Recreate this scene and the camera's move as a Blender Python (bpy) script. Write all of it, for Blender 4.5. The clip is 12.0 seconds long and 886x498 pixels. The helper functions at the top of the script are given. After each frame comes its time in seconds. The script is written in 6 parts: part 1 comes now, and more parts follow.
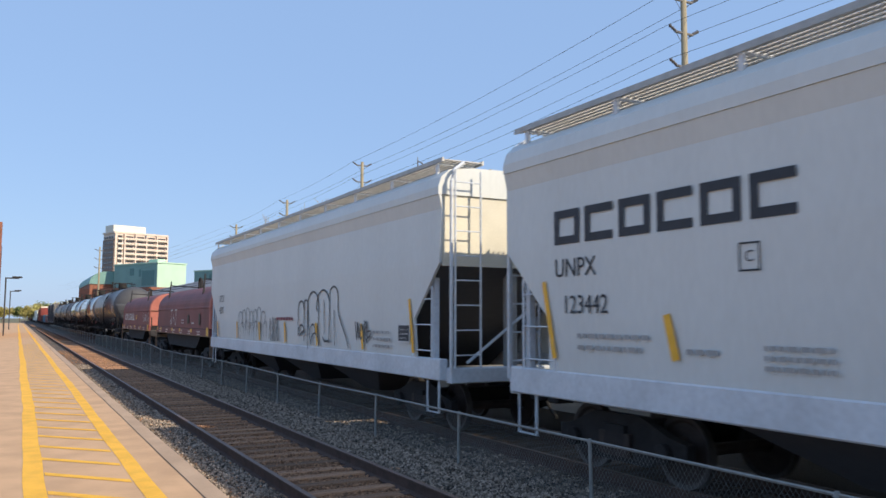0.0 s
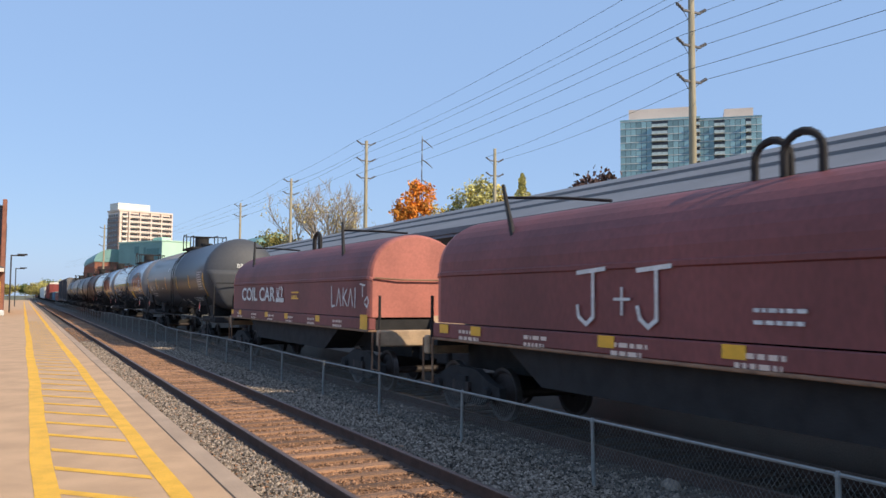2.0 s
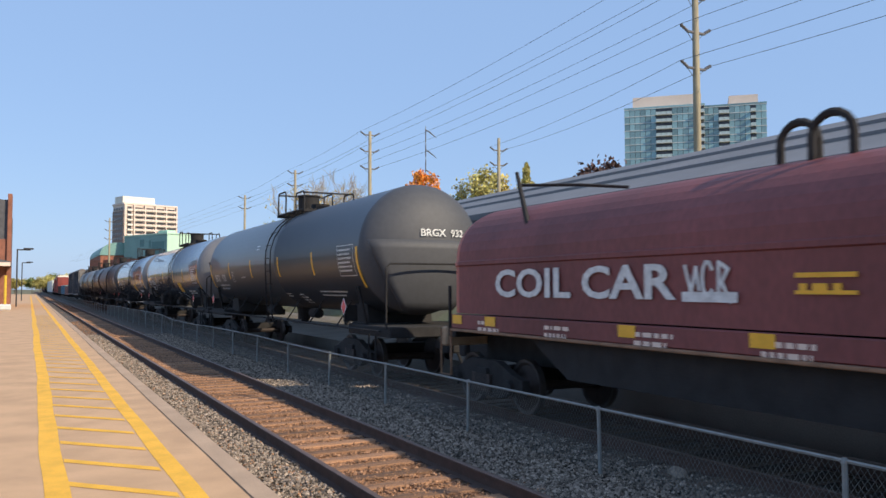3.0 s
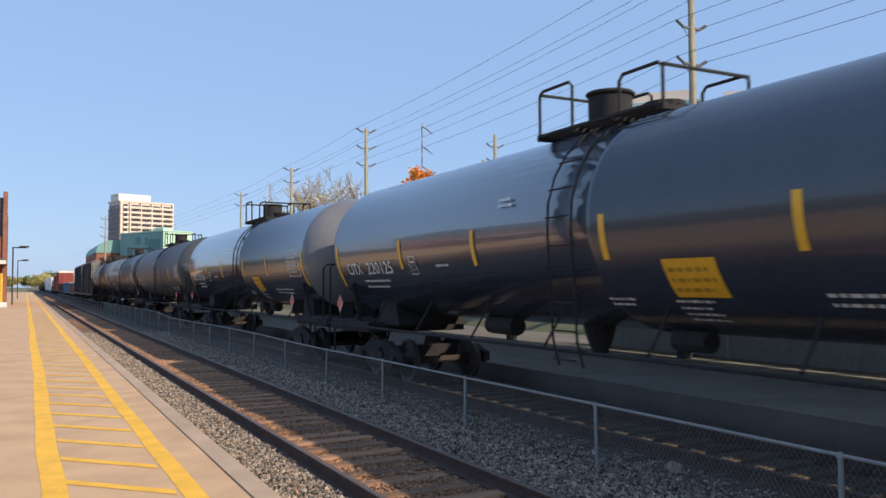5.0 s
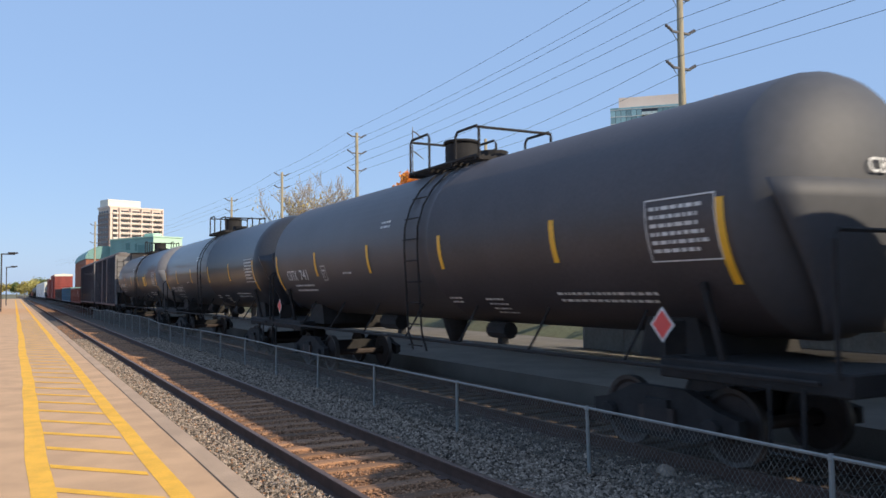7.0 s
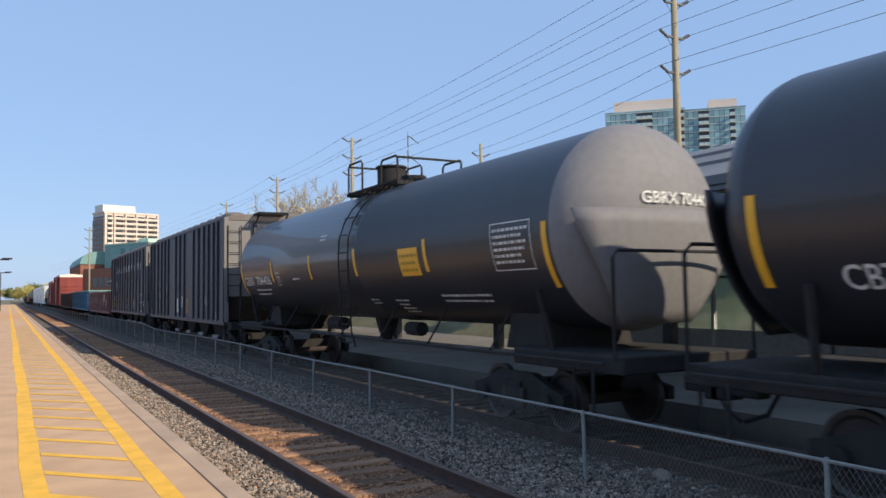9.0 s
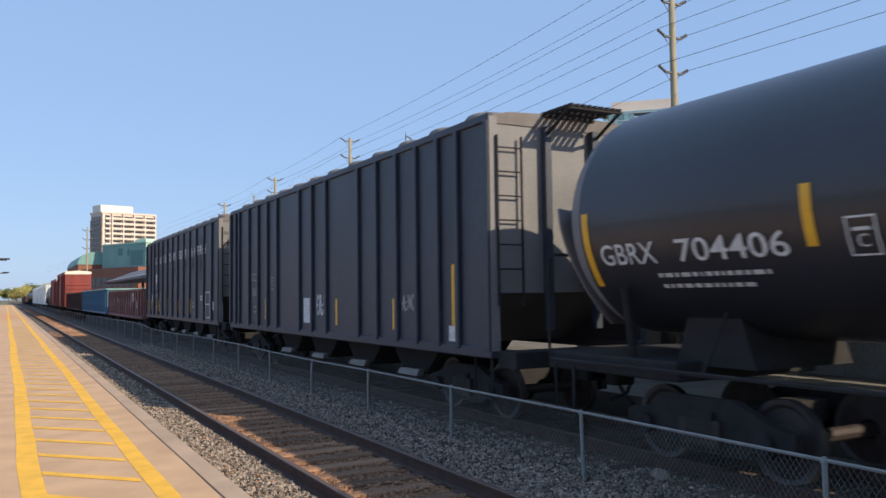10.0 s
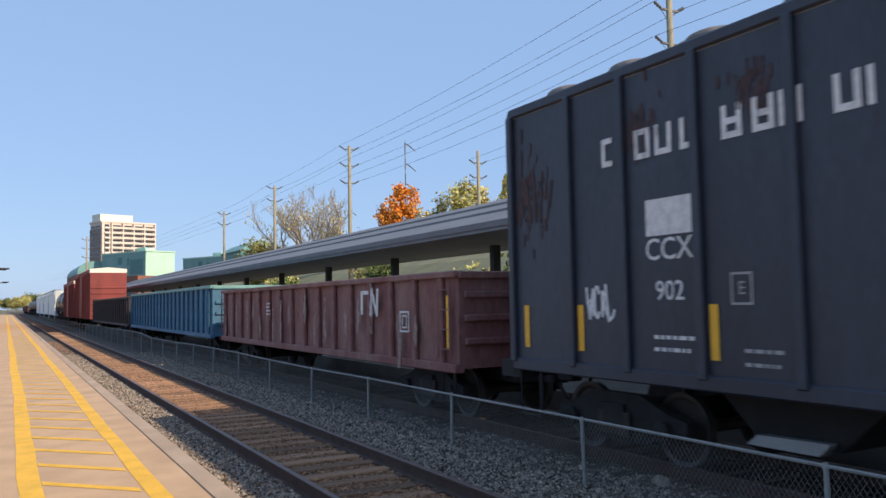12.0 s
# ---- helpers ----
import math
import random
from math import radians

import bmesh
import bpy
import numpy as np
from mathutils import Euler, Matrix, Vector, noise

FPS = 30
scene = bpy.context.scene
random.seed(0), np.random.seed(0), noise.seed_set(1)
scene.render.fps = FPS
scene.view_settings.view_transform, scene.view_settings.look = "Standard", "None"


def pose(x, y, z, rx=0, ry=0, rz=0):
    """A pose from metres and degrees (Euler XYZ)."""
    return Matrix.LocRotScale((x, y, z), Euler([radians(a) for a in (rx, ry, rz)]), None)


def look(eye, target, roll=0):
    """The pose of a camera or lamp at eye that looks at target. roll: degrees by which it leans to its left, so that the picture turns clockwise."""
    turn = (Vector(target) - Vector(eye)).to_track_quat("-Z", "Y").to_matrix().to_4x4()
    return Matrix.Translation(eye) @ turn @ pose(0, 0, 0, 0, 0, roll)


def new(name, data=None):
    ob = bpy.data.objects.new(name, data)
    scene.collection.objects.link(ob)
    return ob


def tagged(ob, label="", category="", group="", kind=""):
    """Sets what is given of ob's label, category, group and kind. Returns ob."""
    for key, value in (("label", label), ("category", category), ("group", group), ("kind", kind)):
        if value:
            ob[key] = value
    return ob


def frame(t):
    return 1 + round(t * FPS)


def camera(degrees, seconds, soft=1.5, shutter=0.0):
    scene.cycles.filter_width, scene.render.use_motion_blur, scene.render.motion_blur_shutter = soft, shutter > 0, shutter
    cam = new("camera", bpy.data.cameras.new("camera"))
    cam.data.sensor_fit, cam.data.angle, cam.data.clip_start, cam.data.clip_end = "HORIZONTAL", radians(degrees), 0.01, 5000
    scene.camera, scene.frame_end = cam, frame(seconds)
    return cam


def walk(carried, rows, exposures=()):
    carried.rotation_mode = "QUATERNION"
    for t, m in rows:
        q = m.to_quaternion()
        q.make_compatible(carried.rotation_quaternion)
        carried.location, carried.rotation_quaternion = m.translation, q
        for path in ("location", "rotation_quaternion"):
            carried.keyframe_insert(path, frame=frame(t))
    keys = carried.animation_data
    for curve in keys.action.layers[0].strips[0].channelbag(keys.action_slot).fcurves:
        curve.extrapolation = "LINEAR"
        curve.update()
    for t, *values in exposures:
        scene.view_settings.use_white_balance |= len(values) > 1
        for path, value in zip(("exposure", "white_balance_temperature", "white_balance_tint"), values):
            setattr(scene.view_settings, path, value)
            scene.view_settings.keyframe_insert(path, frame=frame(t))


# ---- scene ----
# x: across the tracks, y: along the tracks, z: up; z = 0 is the top of the platform
cam = camera(58.0, 12.0, soft=1.5, shutter=0.1)
PATH = [
    (0.0, pose(0.000, 0.000, 1.976, 94.996, -0.185, -27.949)),
    (0.5, pose(0.000, 0.000, 1.976, 94.353, -0.656, -27.358)),
    (1.0, pose(0.000, 0.000, 1.976, 93.976, -0.612, -27.457)),
    (1.5, pose(0.000, 0.000, 1.976, 93.735, -0.492, -27.647)),
    (2.0, pose(0.000, 0.000, 1.976, 93.512, -0.457, -27.680)),
    (2.5, pose(0.000, 0.000, 1.976, 93.104, -0.247, -27.410)),
    (4.5, pose(0.000, 0.000, 1.976, 92.450, 0.702, -27.639)),
    (5.0, pose(0.000, 0.000, 1.976, 92.558, 0.271, -27.548)),
    (5.5, pose(0.000, 0.000, 1.976, 92.839, 0.198, -27.459)),
    (6.0, pose(0.000, 0.000, 1.976, 92.877, 0.363, -27.597)),
    (6.5, pose(0.000, 0.000, 1.976, 92.844, 0.557, -27.949)),
    (8.5, pose(0.000, 0.000, 1.976, 93.058, 0.539, -28.450)),
    (9.0, pose(0.000, 0.000, 1.976, 93.201, 0.700, -28.484)),
    (9.5, pose(0.000, 0.000, 1.976, 93.144, 0.827, -28.569)),
    (10.0, pose(0.000, 0.000, 1.976, 93.197, 0.757, -28.620)),
    (10.5, pose(0.000, 0.000, 1.976, 93.336, 0.771, -28.590)),
    (11.0, pose(0.000, 0.000, 1.976, 93.464, 0.752, -28.496)),
    (11.5, pose(0.000, 0.000, 1.976, 93.642, 0.904, -28.499)),
    (12.0, pose(0.000, 0.000, 1.976, 93.726, 1.059, -28.625)),
]
walk(cam, PATH)

# ---- daylight ----
SUN_DIR = Vector((0.80, -1.40, 1.0)).normalized()
world = bpy.data.worlds.new("sky")
scene.world = world
world.use_nodes = True
wn = world.node_tree.nodes
sky = wn.new("ShaderNodeTexSky")
sky.sky_type = "NISHITA"
sky.sun_disc = False
sky.sun_elevation = math.asin(SUN_DIR.z)
sky.sun_rotation = math.atan2(SUN_DIR.x, SUN_DIR.y)
sky.air_density, sky.dust_density, sky.ozone_density = 1.0, 0.6, 1.6
haze = wn.new("ShaderNodeMix")
haze.data_type = "RGBA"
haze.inputs["Factor"].default_value = 0.72
haze.inputs["B"].default_value = (2.80, 4.32, 7.2, 1)
world.node_tree.links.new(sky.outputs[0], haze.inputs["A"])
world.node_tree.links.new(haze.outputs["Result"], wn["Background"].inputs[0])
wn["Background"].inputs[1].default_value = 0.13
sun_data = bpy.data.lights.new("sun", "SUN")
sun_data.energy, sun_data.angle, sun_data.color = 5.0, radians(0.6), (1.0, 0.85, 0.645)
sun = new("sun", sun_data)
sun.matrix_world = look((0, 0, 60), Vector((0, 0, 60)) - SUN_DIR)
scene.view_settings.exposure = 0.0

# ---- materials ----
def mat(name, color, rough=0.6, metal=0.0, var=0.25, scale=3.0, fine=40.0, bump=0.1, stretch=(1, 1, 1), tint=None, coat=0.0, island=0.0, pieces=0.0):
    """A surface with stains at one scale and grain at another; tint: the colour of the stains."""
    m = bpy.data.materials.new(name)
    m.use_nodes = True
    nt = m.node_tree
    b = nt.nodes["Principled BSDF"]
    link = nt.links.new
    tc = nt.nodes.new("ShaderNodeTexCoord")
    mp = nt.nodes.new("ShaderNodeMapping")
    mp.inputs["Scale"].default_value = stretch
    link(tc.outputs["Object"], mp.inputs[0])
    n1, n2 = nt.nodes.new("ShaderNodeTexNoise"), nt.nodes.new("ShaderNodeTexNoise")
    for n, s, d in ((n1, scale, 6), (n2, fine, 3)):
        n.inputs["Scale"].default_value, n.inputs["Detail"].default_value = s, d
        link(mp.outputs[0], n.inputs["Vector"])
    ramp = nt.nodes.new("ShaderNodeMapRange")
    ramp.inputs["From Min"].default_value, ramp.inputs["From Max"].default_value = 0.38, 0.68
    link(n1.outputs[0], ramp.inputs[0])
    mix = nt.nodes.new("ShaderNodeMix")
    mix.data_type = "RGBA"
    tint = tint or tuple(c * (1 - var) for c in color)
    mix.inputs["A"].default_value, mix.inputs["B"].default_value = (*color, 1), (*tint, 1)
    link(ramp.outputs[0], mix.inputs["Factor"])
    hsv = nt.nodes.new("ShaderNodeHueSaturation")
    link(mix.outputs["Result"], hsv.inputs["Color"])
    val = nt.nodes.new("ShaderNodeMapRange")
    val.inputs["To Min"].default_value, val.inputs["To Max"].default_value = 1 - var * 0.6, 1 + var * 0.6
    val.inputs["From Min"].default_value, val.inputs["From Max"].default_value = 0.25, 0.75
    link(n2.outputs[0], val.inputs[0])
    last = val.outputs[0]
    for amount, kind, out in ((island, "ShaderNodeNewGeometry", "Random Per Island"), (pieces, "ShaderNodeObjectInfo", "Random")):
        if amount:
            g = nt.nodes.new(kind)
            r = nt.nodes.new("ShaderNodeMapRange")
            r.inputs["To Min"].default_value, r.inputs["To Max"].default_value = 1 - amount, 1 + amount
            link(g.outputs[out], r.inputs[0])
            mul = nt.nodes.new("ShaderNodeMath")
            mul.operation = "MULTIPLY"
            link(last, mul.inputs[0])
            link(r.outputs[0], mul.inputs[1])
            last = mul.outputs[0]
    link(last, hsv.inputs["Value"])
    link(hsv.outputs[0], b.inputs["Base Color"])
    b.inputs["Roughness"].default_value, b.inputs["Metallic"].default_value = rough, metal
    b.inputs["Coat Weight"].default_value = coat
    if bump:
        bp = nt.nodes.new("ShaderNodeBump")
        bp.inputs["Strength"].default_value, bp.inputs["Distance"].default_value = bump, 0.02
        link(n2.outputs[0], bp.inputs["Height"])
        link(bp.outputs[0], b.inputs["Normal"])
    return m


M_CONCRETE = mat("platform_concrete", (0.615, 0.385, 0.218), 0.94, var=0.2, scale=1.3, fine=140, bump=0.12)
# Darker, greyer concrete for the far platform.
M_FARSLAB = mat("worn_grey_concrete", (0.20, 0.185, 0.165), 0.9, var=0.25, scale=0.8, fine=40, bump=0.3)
M_EDGE = mat("edge_concrete", (0.50, 0.35, 0.235), 0.9, var=0.2, scale=1.2, fine=50, bump=0.3)
M_JOINT = mat("joint", (0.10, 0.07, 0.05), 0.95)
M_YELLOW = mat("platform_yellow", (0.92, 0.49, 0.048), 0.8, var=0.18, scale=2.5, fine=45, bump=0.15)
M_BALLAST = mat("ballast_bed", (0.13, 0.104, 0.082), 0.95, var=0.5, scale=6, fine=30, bump=1.0)
M_STONE = mat("ballast_stone", (0.275, 0.22, 0.172), 0.95, var=0.35, scale=9, bump=0.3, island=0.85)
M_CRIB = mat("crib_ballast", (0.20, 0.10, 0.05), 0.95, var=0.5, scale=8, fine=45, bump=1.0, tint=(0.34, 0.18, 0.095))
M_STONE_B = mat("ballast_brown", (0.35, 0.19, 0.105), 0.9, var=0.3, scale=9, bump=0.3, island=0.5)
M_TIE = mat("tie_timber", (0.34, 0.18, 0.095), 0.92, var=0.5, scale=3, fine=40, bump=0.6, stretch=(0.4, 4, 4), tint=(0.20, 0.115, 0.07), pieces=0.45)
# Tie timber darkened for track 2: shade under the train held in the colour.
M_TIE_SHADE = mat("oily_tie_timber", (0.12, 0.085, 0.06), 0.9, var=0.45, scale=3, fine=40, bump=0.6, stretch=(0.4, 4, 4), pieces=0.3)
M_RAIL = mat("rail_rust", (0.085, 0.05, 0.038), 0.92, 0.0, var=0.3, scale=4)
M_RAILHEAD = mat("rail_head", (0.20, 0.135, 0.105), 0.55, 0.5, var=0.2, scale=5)
M_EARTH = mat("earth", (0.19, 0.16, 0.10), 0.95, var=0.4, scale=0.1, fine=2, bump=0.4, tint=(0.09, 0.11, 0.04))
M_GALV = mat("galvanised", (0.27, 0.275, 0.26), 0.6, 0.15, var=0.2, scale=10)
M_WIREMESH = mat("chain_link_wire", (0.17, 0.175, 0.165), 0.6, 0.15, var=0.3, scale=8)
M_WHITE = mat("hopper_white", (0.63, 0.655, 0.64), 0.5, var=0.06, scale=0.8, fine=14, bump=0.012, stretch=(1, 1, 0.35))
M_WHITE_SILL = mat("hopper_sill_white", (0.62, 0.66, 0.70), 0.5, var=0.16, scale=1.2, fine=14, bump=0.03)
# Cream for the white hoppers' ends: warm sunlight put into the colour.
M_CREAM = mat("hopper_end_cream", (0.70, 0.66, 0.54), 0.5, var=0.15, scale=1.2, bump=0.03)
M_GREYPAINT = mat("grey_paint", (0.36, 0.36, 0.35), 0.55, var=0.2, scale=1.2, bump=0.05)
M_GRATE = mat("walkway_steel", (0.45, 0.44, 0.42), 0.55, 0.5, var=0.2, scale=6)
M_BLACK = mat("underframe_black", (0.026, 0.024, 0.024), 0.9, var=0.4, scale=4, bump=0.1)
M_STEEL = mat("wheel_steel", (0.10, 0.092, 0.088), 0.5, 0.6, var=0.3, scale=8)
M_WHEEL = mat("wheel_rust", (0.06, 0.045, 0.04), 0.7, 0.3, var=0.3, scale=6)
M_RED = mat("oxide_red", (0.205, 0.056, 0.054), 0.6, var=0.3, scale=0.7, fine=18, bump=0.04, stretch=(1, 1, 0.4))
# Same oxide red, lightened for the hood ends to stand for sunlight on them.
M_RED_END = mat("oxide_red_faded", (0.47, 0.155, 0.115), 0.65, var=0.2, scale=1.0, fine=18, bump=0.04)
M_RUST = mat("rusty_sill", (0.30, 0.17, 0.10), 0.75, var=0.4, scale=3, bump=0.1)
M_TANK = mat("tank_gloss_black", (0.036, 0.045, 0.066), 0.23, var=0.2, scale=0.6, fine=20, bump=0.012, coat=0.55)
M_TANK_B = mat("tank_black", (0.028, 0.031, 0.040), 0.42, var=0.25, scale=0.6, fine=20, bump=0.02, coat=0.2)
for m_ in (M_TANK, M_TANK_B):
    m_.node_tree.nodes["Principled BSDF"].inputs["Specular IOR Level"].default_value = 0.62 if m_ is M_TANK else 0.48
M_TANK_C = mat("tank_brown_black", (0.066, 0.058, 0.062), 0.48, var=0.25, scale=0.6, fine=20, bump=0.02)
M_TANK_HEAD = mat("tank_head_dusty", (0.175, 0.175, 0.185), 0.28, var=0.22, scale=0.9, fine=20, bump=0.02)
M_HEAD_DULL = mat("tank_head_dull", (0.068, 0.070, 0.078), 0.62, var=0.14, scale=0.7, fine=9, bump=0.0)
M_HEAD_GREY = mat("tank_head_grey", (0.20, 0.195, 0.20), 0.68, var=0.14, scale=0.7, fine=9, bump=0.0)
M_TAN = mat("weathered_tan_steel", (0.46, 0.32, 0.20), 0.75, var=0.35, scale=3, bump=0.1)
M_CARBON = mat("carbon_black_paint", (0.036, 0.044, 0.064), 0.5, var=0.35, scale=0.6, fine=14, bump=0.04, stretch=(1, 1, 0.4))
# Black hopper ends: grey lifted above the side colour to hold the sunlight.
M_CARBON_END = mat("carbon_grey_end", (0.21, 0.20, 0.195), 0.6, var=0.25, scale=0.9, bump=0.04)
M_ROOFDUST = mat("hopper_roof", (0.20, 0.175, 0.16), 0.8, var=0.3, scale=2)
M_CNBROWN = mat("gondola_brown", (0.20, 0.078, 0.07), 0.75, var=0.4, scale=1.4, fine=16, bump=0.08, stretch=(1, 1, 0.35), tint=(0.26, 0.15, 0.13))
M_BLUE = mat("gondola_blue", (0.06, 0.17, 0.27), 0.65, var=0.35, scale=1.2, fine=16, bump=0.06, stretch=(1, 1, 0.35))
M_DARKGON = mat("gondola_dark", (0.06, 0.045, 0.045), 0.75, var=0.35, scale=1.2)
M_BOXRED = mat("boxcar_red", (0.26, 0.045, 0.035), 0.6, var=0.3, scale=1.0, stretch=(1, 1, 0.4))
M_WHITEPAINT = mat("white_marking", (0.72, 0.72, 0.70), 0.6, var=0.25, scale=9, bump=0)
M_DARKPAINT = mat("dark_marking", (0.03, 0.035, 0.045), 0.6, var=0.25, scale=6, bump=0)
M_DARKGREEN = mat("green_patch", (0.05, 0.06, 0.045), 0.7, var=0.3, scale=8, bump=0)
M_CHALK = mat("chalky_stain", (0.36, 0.27, 0.24), 0.85, var=0.4, scale=8, bump=0)
M_RUSTSTAIN = mat("old_red_paint", (0.066, 0.034, 0.034), 0.7, var=0.5, scale=7, bump=0)
M_SPRAY = mat("spray_paint", (0.07, 0.075, 0.08), 0.6, var=0.3, scale=6, bump=0)
M_REFLECT = mat("yellow_reflector", (0.85, 0.45, 0.03), 0.45, var=0.12, scale=5, bump=0)
M_MAROON = mat("maroon_print", (0.32, 0.07, 0.09), 0.6, var=0.3, scale=9, bump=0)
M_PLACARD = mat("red_placard", (0.75, 0.08, 0.07), 0.5, var=0.1, bump=0)
M_POLEWOOD = mat("pole_timber", (0.36, 0.31, 0.21), 0.85, var=0.3, scale=2, stretch=(6, 6, 0.5), bump=0.2)
M_WIRE = mat("wire", (0.10, 0.10, 0.11), 0.6, bump=0)
M_INSUL = mat("insulator", (0.13, 0.12, 0.12), 0.35, bump=0)
M_CANOPY = mat("canopy_roof", (0.19, 0.185, 0.185), 0.6, 0.0, var=0.15, scale=0.6, bump=0.04)
M_CANOPY_UNDER = mat("canopy_soffit", (0.25, 0.26, 0.275), 0.8, var=0.2, scale=1)
M_SLATE = mat("slate", (0.10, 0.10, 0.11), 0.7, var=0.3, scale=3)
M_BRICK = mat("brick", (0.30, 0.12, 0.075), 0.85, var=0.3, scale=1.5, fine=12, bump=0.1)
M_BEIGE = mat("tower_beige", (0.78, 0.63, 0.53), 0.8, var=0.1, scale=0.1, fine=2, bump=0)
M_BEIGE_TOP = mat("tower_white", (0.80, 0.74, 0.64), 0.8, var=0.06, scale=0.1, bump=0)
M_GLASSDARK = mat("window_dark", (0.06, 0.06, 0.07), 0.15, var=0.3, scale=0.3, bump=0)
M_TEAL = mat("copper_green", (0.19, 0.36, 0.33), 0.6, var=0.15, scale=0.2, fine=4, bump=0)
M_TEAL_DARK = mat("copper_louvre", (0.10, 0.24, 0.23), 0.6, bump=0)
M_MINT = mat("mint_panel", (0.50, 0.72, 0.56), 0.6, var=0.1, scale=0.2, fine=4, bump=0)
M_CONDO = mat("condo_glass", (0.24, 0.39, 0.43), 0.12, var=0.35, scale=0.25, fine=1.2, bump=0, pieces=0.35)
M_CONDO_RAIL = mat("frosted_rail", (0.50, 0.60, 0.60), 0.25, var=0.2, scale=0.5, bump=0)
M_CONDO_SLAB = mat("condo_slab", (0.62, 0.64, 0.62), 0.7, var=0.1, bump=0)
M_LEAF_O = mat("orange_leaves", (0.90, 0.35, 0.045), 0.7, var=0.4, scale=1, bump=0, island=0.4)
M_LEAF_Y = mat("yellow_leaves", (0.72, 0.55, 0.13), 0.7, var=0.4, scale=1, bump=0, island=0.4)
M_LEAF_G = mat("green_leaves", (0.15, 0.19, 0.05), 0.75, var=0.4, scale=1, bump=0, island=0.45)
M_LEAF_OLIVE = mat("olive_leaves", (0.38, 0.33, 0.10), 0.75, var=0.4, scale=1, bump=0, island=0.4)
M_LEAF_YG = mat("yellow_green_leaves", (0.58, 0.52, 0.18), 0.75, var=0.4, scale=1, bump=0, island=0.45)
M_LEAF_P = mat("purple_leaves", (0.10, 0.05, 0.04), 0.75, var=0.4, scale=1, bump=0, island=0.4)
M_GRASS = mat("grass", (0.20, 0.205, 0.11), 0.95, var=0.35, scale=0.5, fine=6, bump=0.6, tint=(0.17, 0.145, 0.085))
M_BARK_PALE = mat("pale_bark", (0.42, 0.35, 0.28), 0.9, var=0.3, scale=4, bump=0.2)
M_BARK = mat("bark", (0.22, 0.17, 0.12), 0.9, var=0.3, scale=4, stretch=(3, 3, 0.5), bump=0.3)
M_FLANK_SHADE = mat("brown_brick", (0.27, 0.20, 0.17), 0.85, var=0.15, scale=0.2, fine=3, bump=0)
M_PANE = mat("clear_pane", (0.75, 0.86, 0.80), 0.06, var=0.1, scale=1.5, bump=0)
M_PANE.node_tree.nodes["Principled BSDF"].inputs["Transmission Weight"].default_value = 0.92
M_LAMPPOST = mat("dark_post", (0.035, 0.035, 0.04), 0.5, bump=0)
M_LAMPGLASS = mat("lamp_globe", (0.85, 0.85, 0.82), 0.3, bump=0)
M_YELLOWPOST = mat("yellow_post", (0.75, 0.48, 0.04), 0.6, bump=0)


# ---- mesh helpers ----
def part(name, bm, material, parent=None, label="", smooth=False, at=None):
    """One mesh object out of a bmesh, under a thing or a part."""
    me = bpy.data.meshes.new(name)
    bm.to_mesh(me)
    bm.free()
    for m in (material if isinstance(material, (list, tuple)) else [material]):
        me.materials.append(m)
    if smooth:
        for p in me.polygons:
            p.use_smooth = True
    ob = new(name, me)
    ob.parent = parent
    if at is not None:
        ob.matrix_basis = at
    if label:
        tagged(ob, label)
    return ob


def share(name, me, parent, m):
    ob = new(name, me)
    ob.parent = parent
    ob.matrix_basis = m
    return ob


def thing(name, label, category, at=None, group="", kind=""):
    ob = new(name)
    ob.empty_display_size = 0.2
    if at is not None:
        ob.matrix_basis = at
    return tagged(ob, label, category, group, kind)


def box(bm, x0, x1, y0, y1, z0, z1, mi=0):
    v = [bm.verts.new(c) for c in ((x0, y0, z0), (x1, y0, z0), (x1, y1, z0), (x0, y1, z0), (x0, y0, z1), (x1, y0, z1), (x1, y1, z1), (x0, y1, z1))]
    for f in ((3, 2, 1, 0), (4, 5, 6, 7), (0, 1, 5, 4), (1, 2, 6, 5), (2, 3, 7, 6), (3, 0, 4, 7)):
        bm.faces.new([v[i] for i in f]).material_index = mi
    return bm


def bx(*a):
    return box(bmesh.new(), *a)


def bev(bm, w=0.02, seg=1):
    bmesh.ops.bevel(bm, geom=bm.edges[:], offset=w, segments=seg, affect="EDGES", clamp_overlap=True)
    return bm


def tube(bm, pts, r, seg=6, close=True):
    """A round bar along points."""
    pts = [Vector(p) for p in pts]
    rings = []
    for i, p in enumerate(pts):
        d = (pts[min(i + 1, len(pts) - 1)] - pts[max(i - 1, 0)]).normalized()
        a = d.cross(Vector((0.31, 0.17, 0.93))).normalized()
        b = d.cross(a)
        rr = r[i] if isinstance(r, (list, tuple)) else r
        rings.append([bm.verts.new(p + rr * (a * math.cos(t) + b * math.sin(t))) for t in (math.tau * k / seg for k in range(seg))])
    for q, s in zip(rings, rings[1:]):
        for k in range(seg):
            bm.faces.new((q[k], q[(k + 1) % seg], s[(k + 1) % seg], s[k]))
    if close:
        bm.faces.new(rings[0][::-1])
        bm.faces.new(rings[-1])
    return bm


def tb(pts, r, seg=6):
    return tube(bmesh.new(), pts, r, seg)


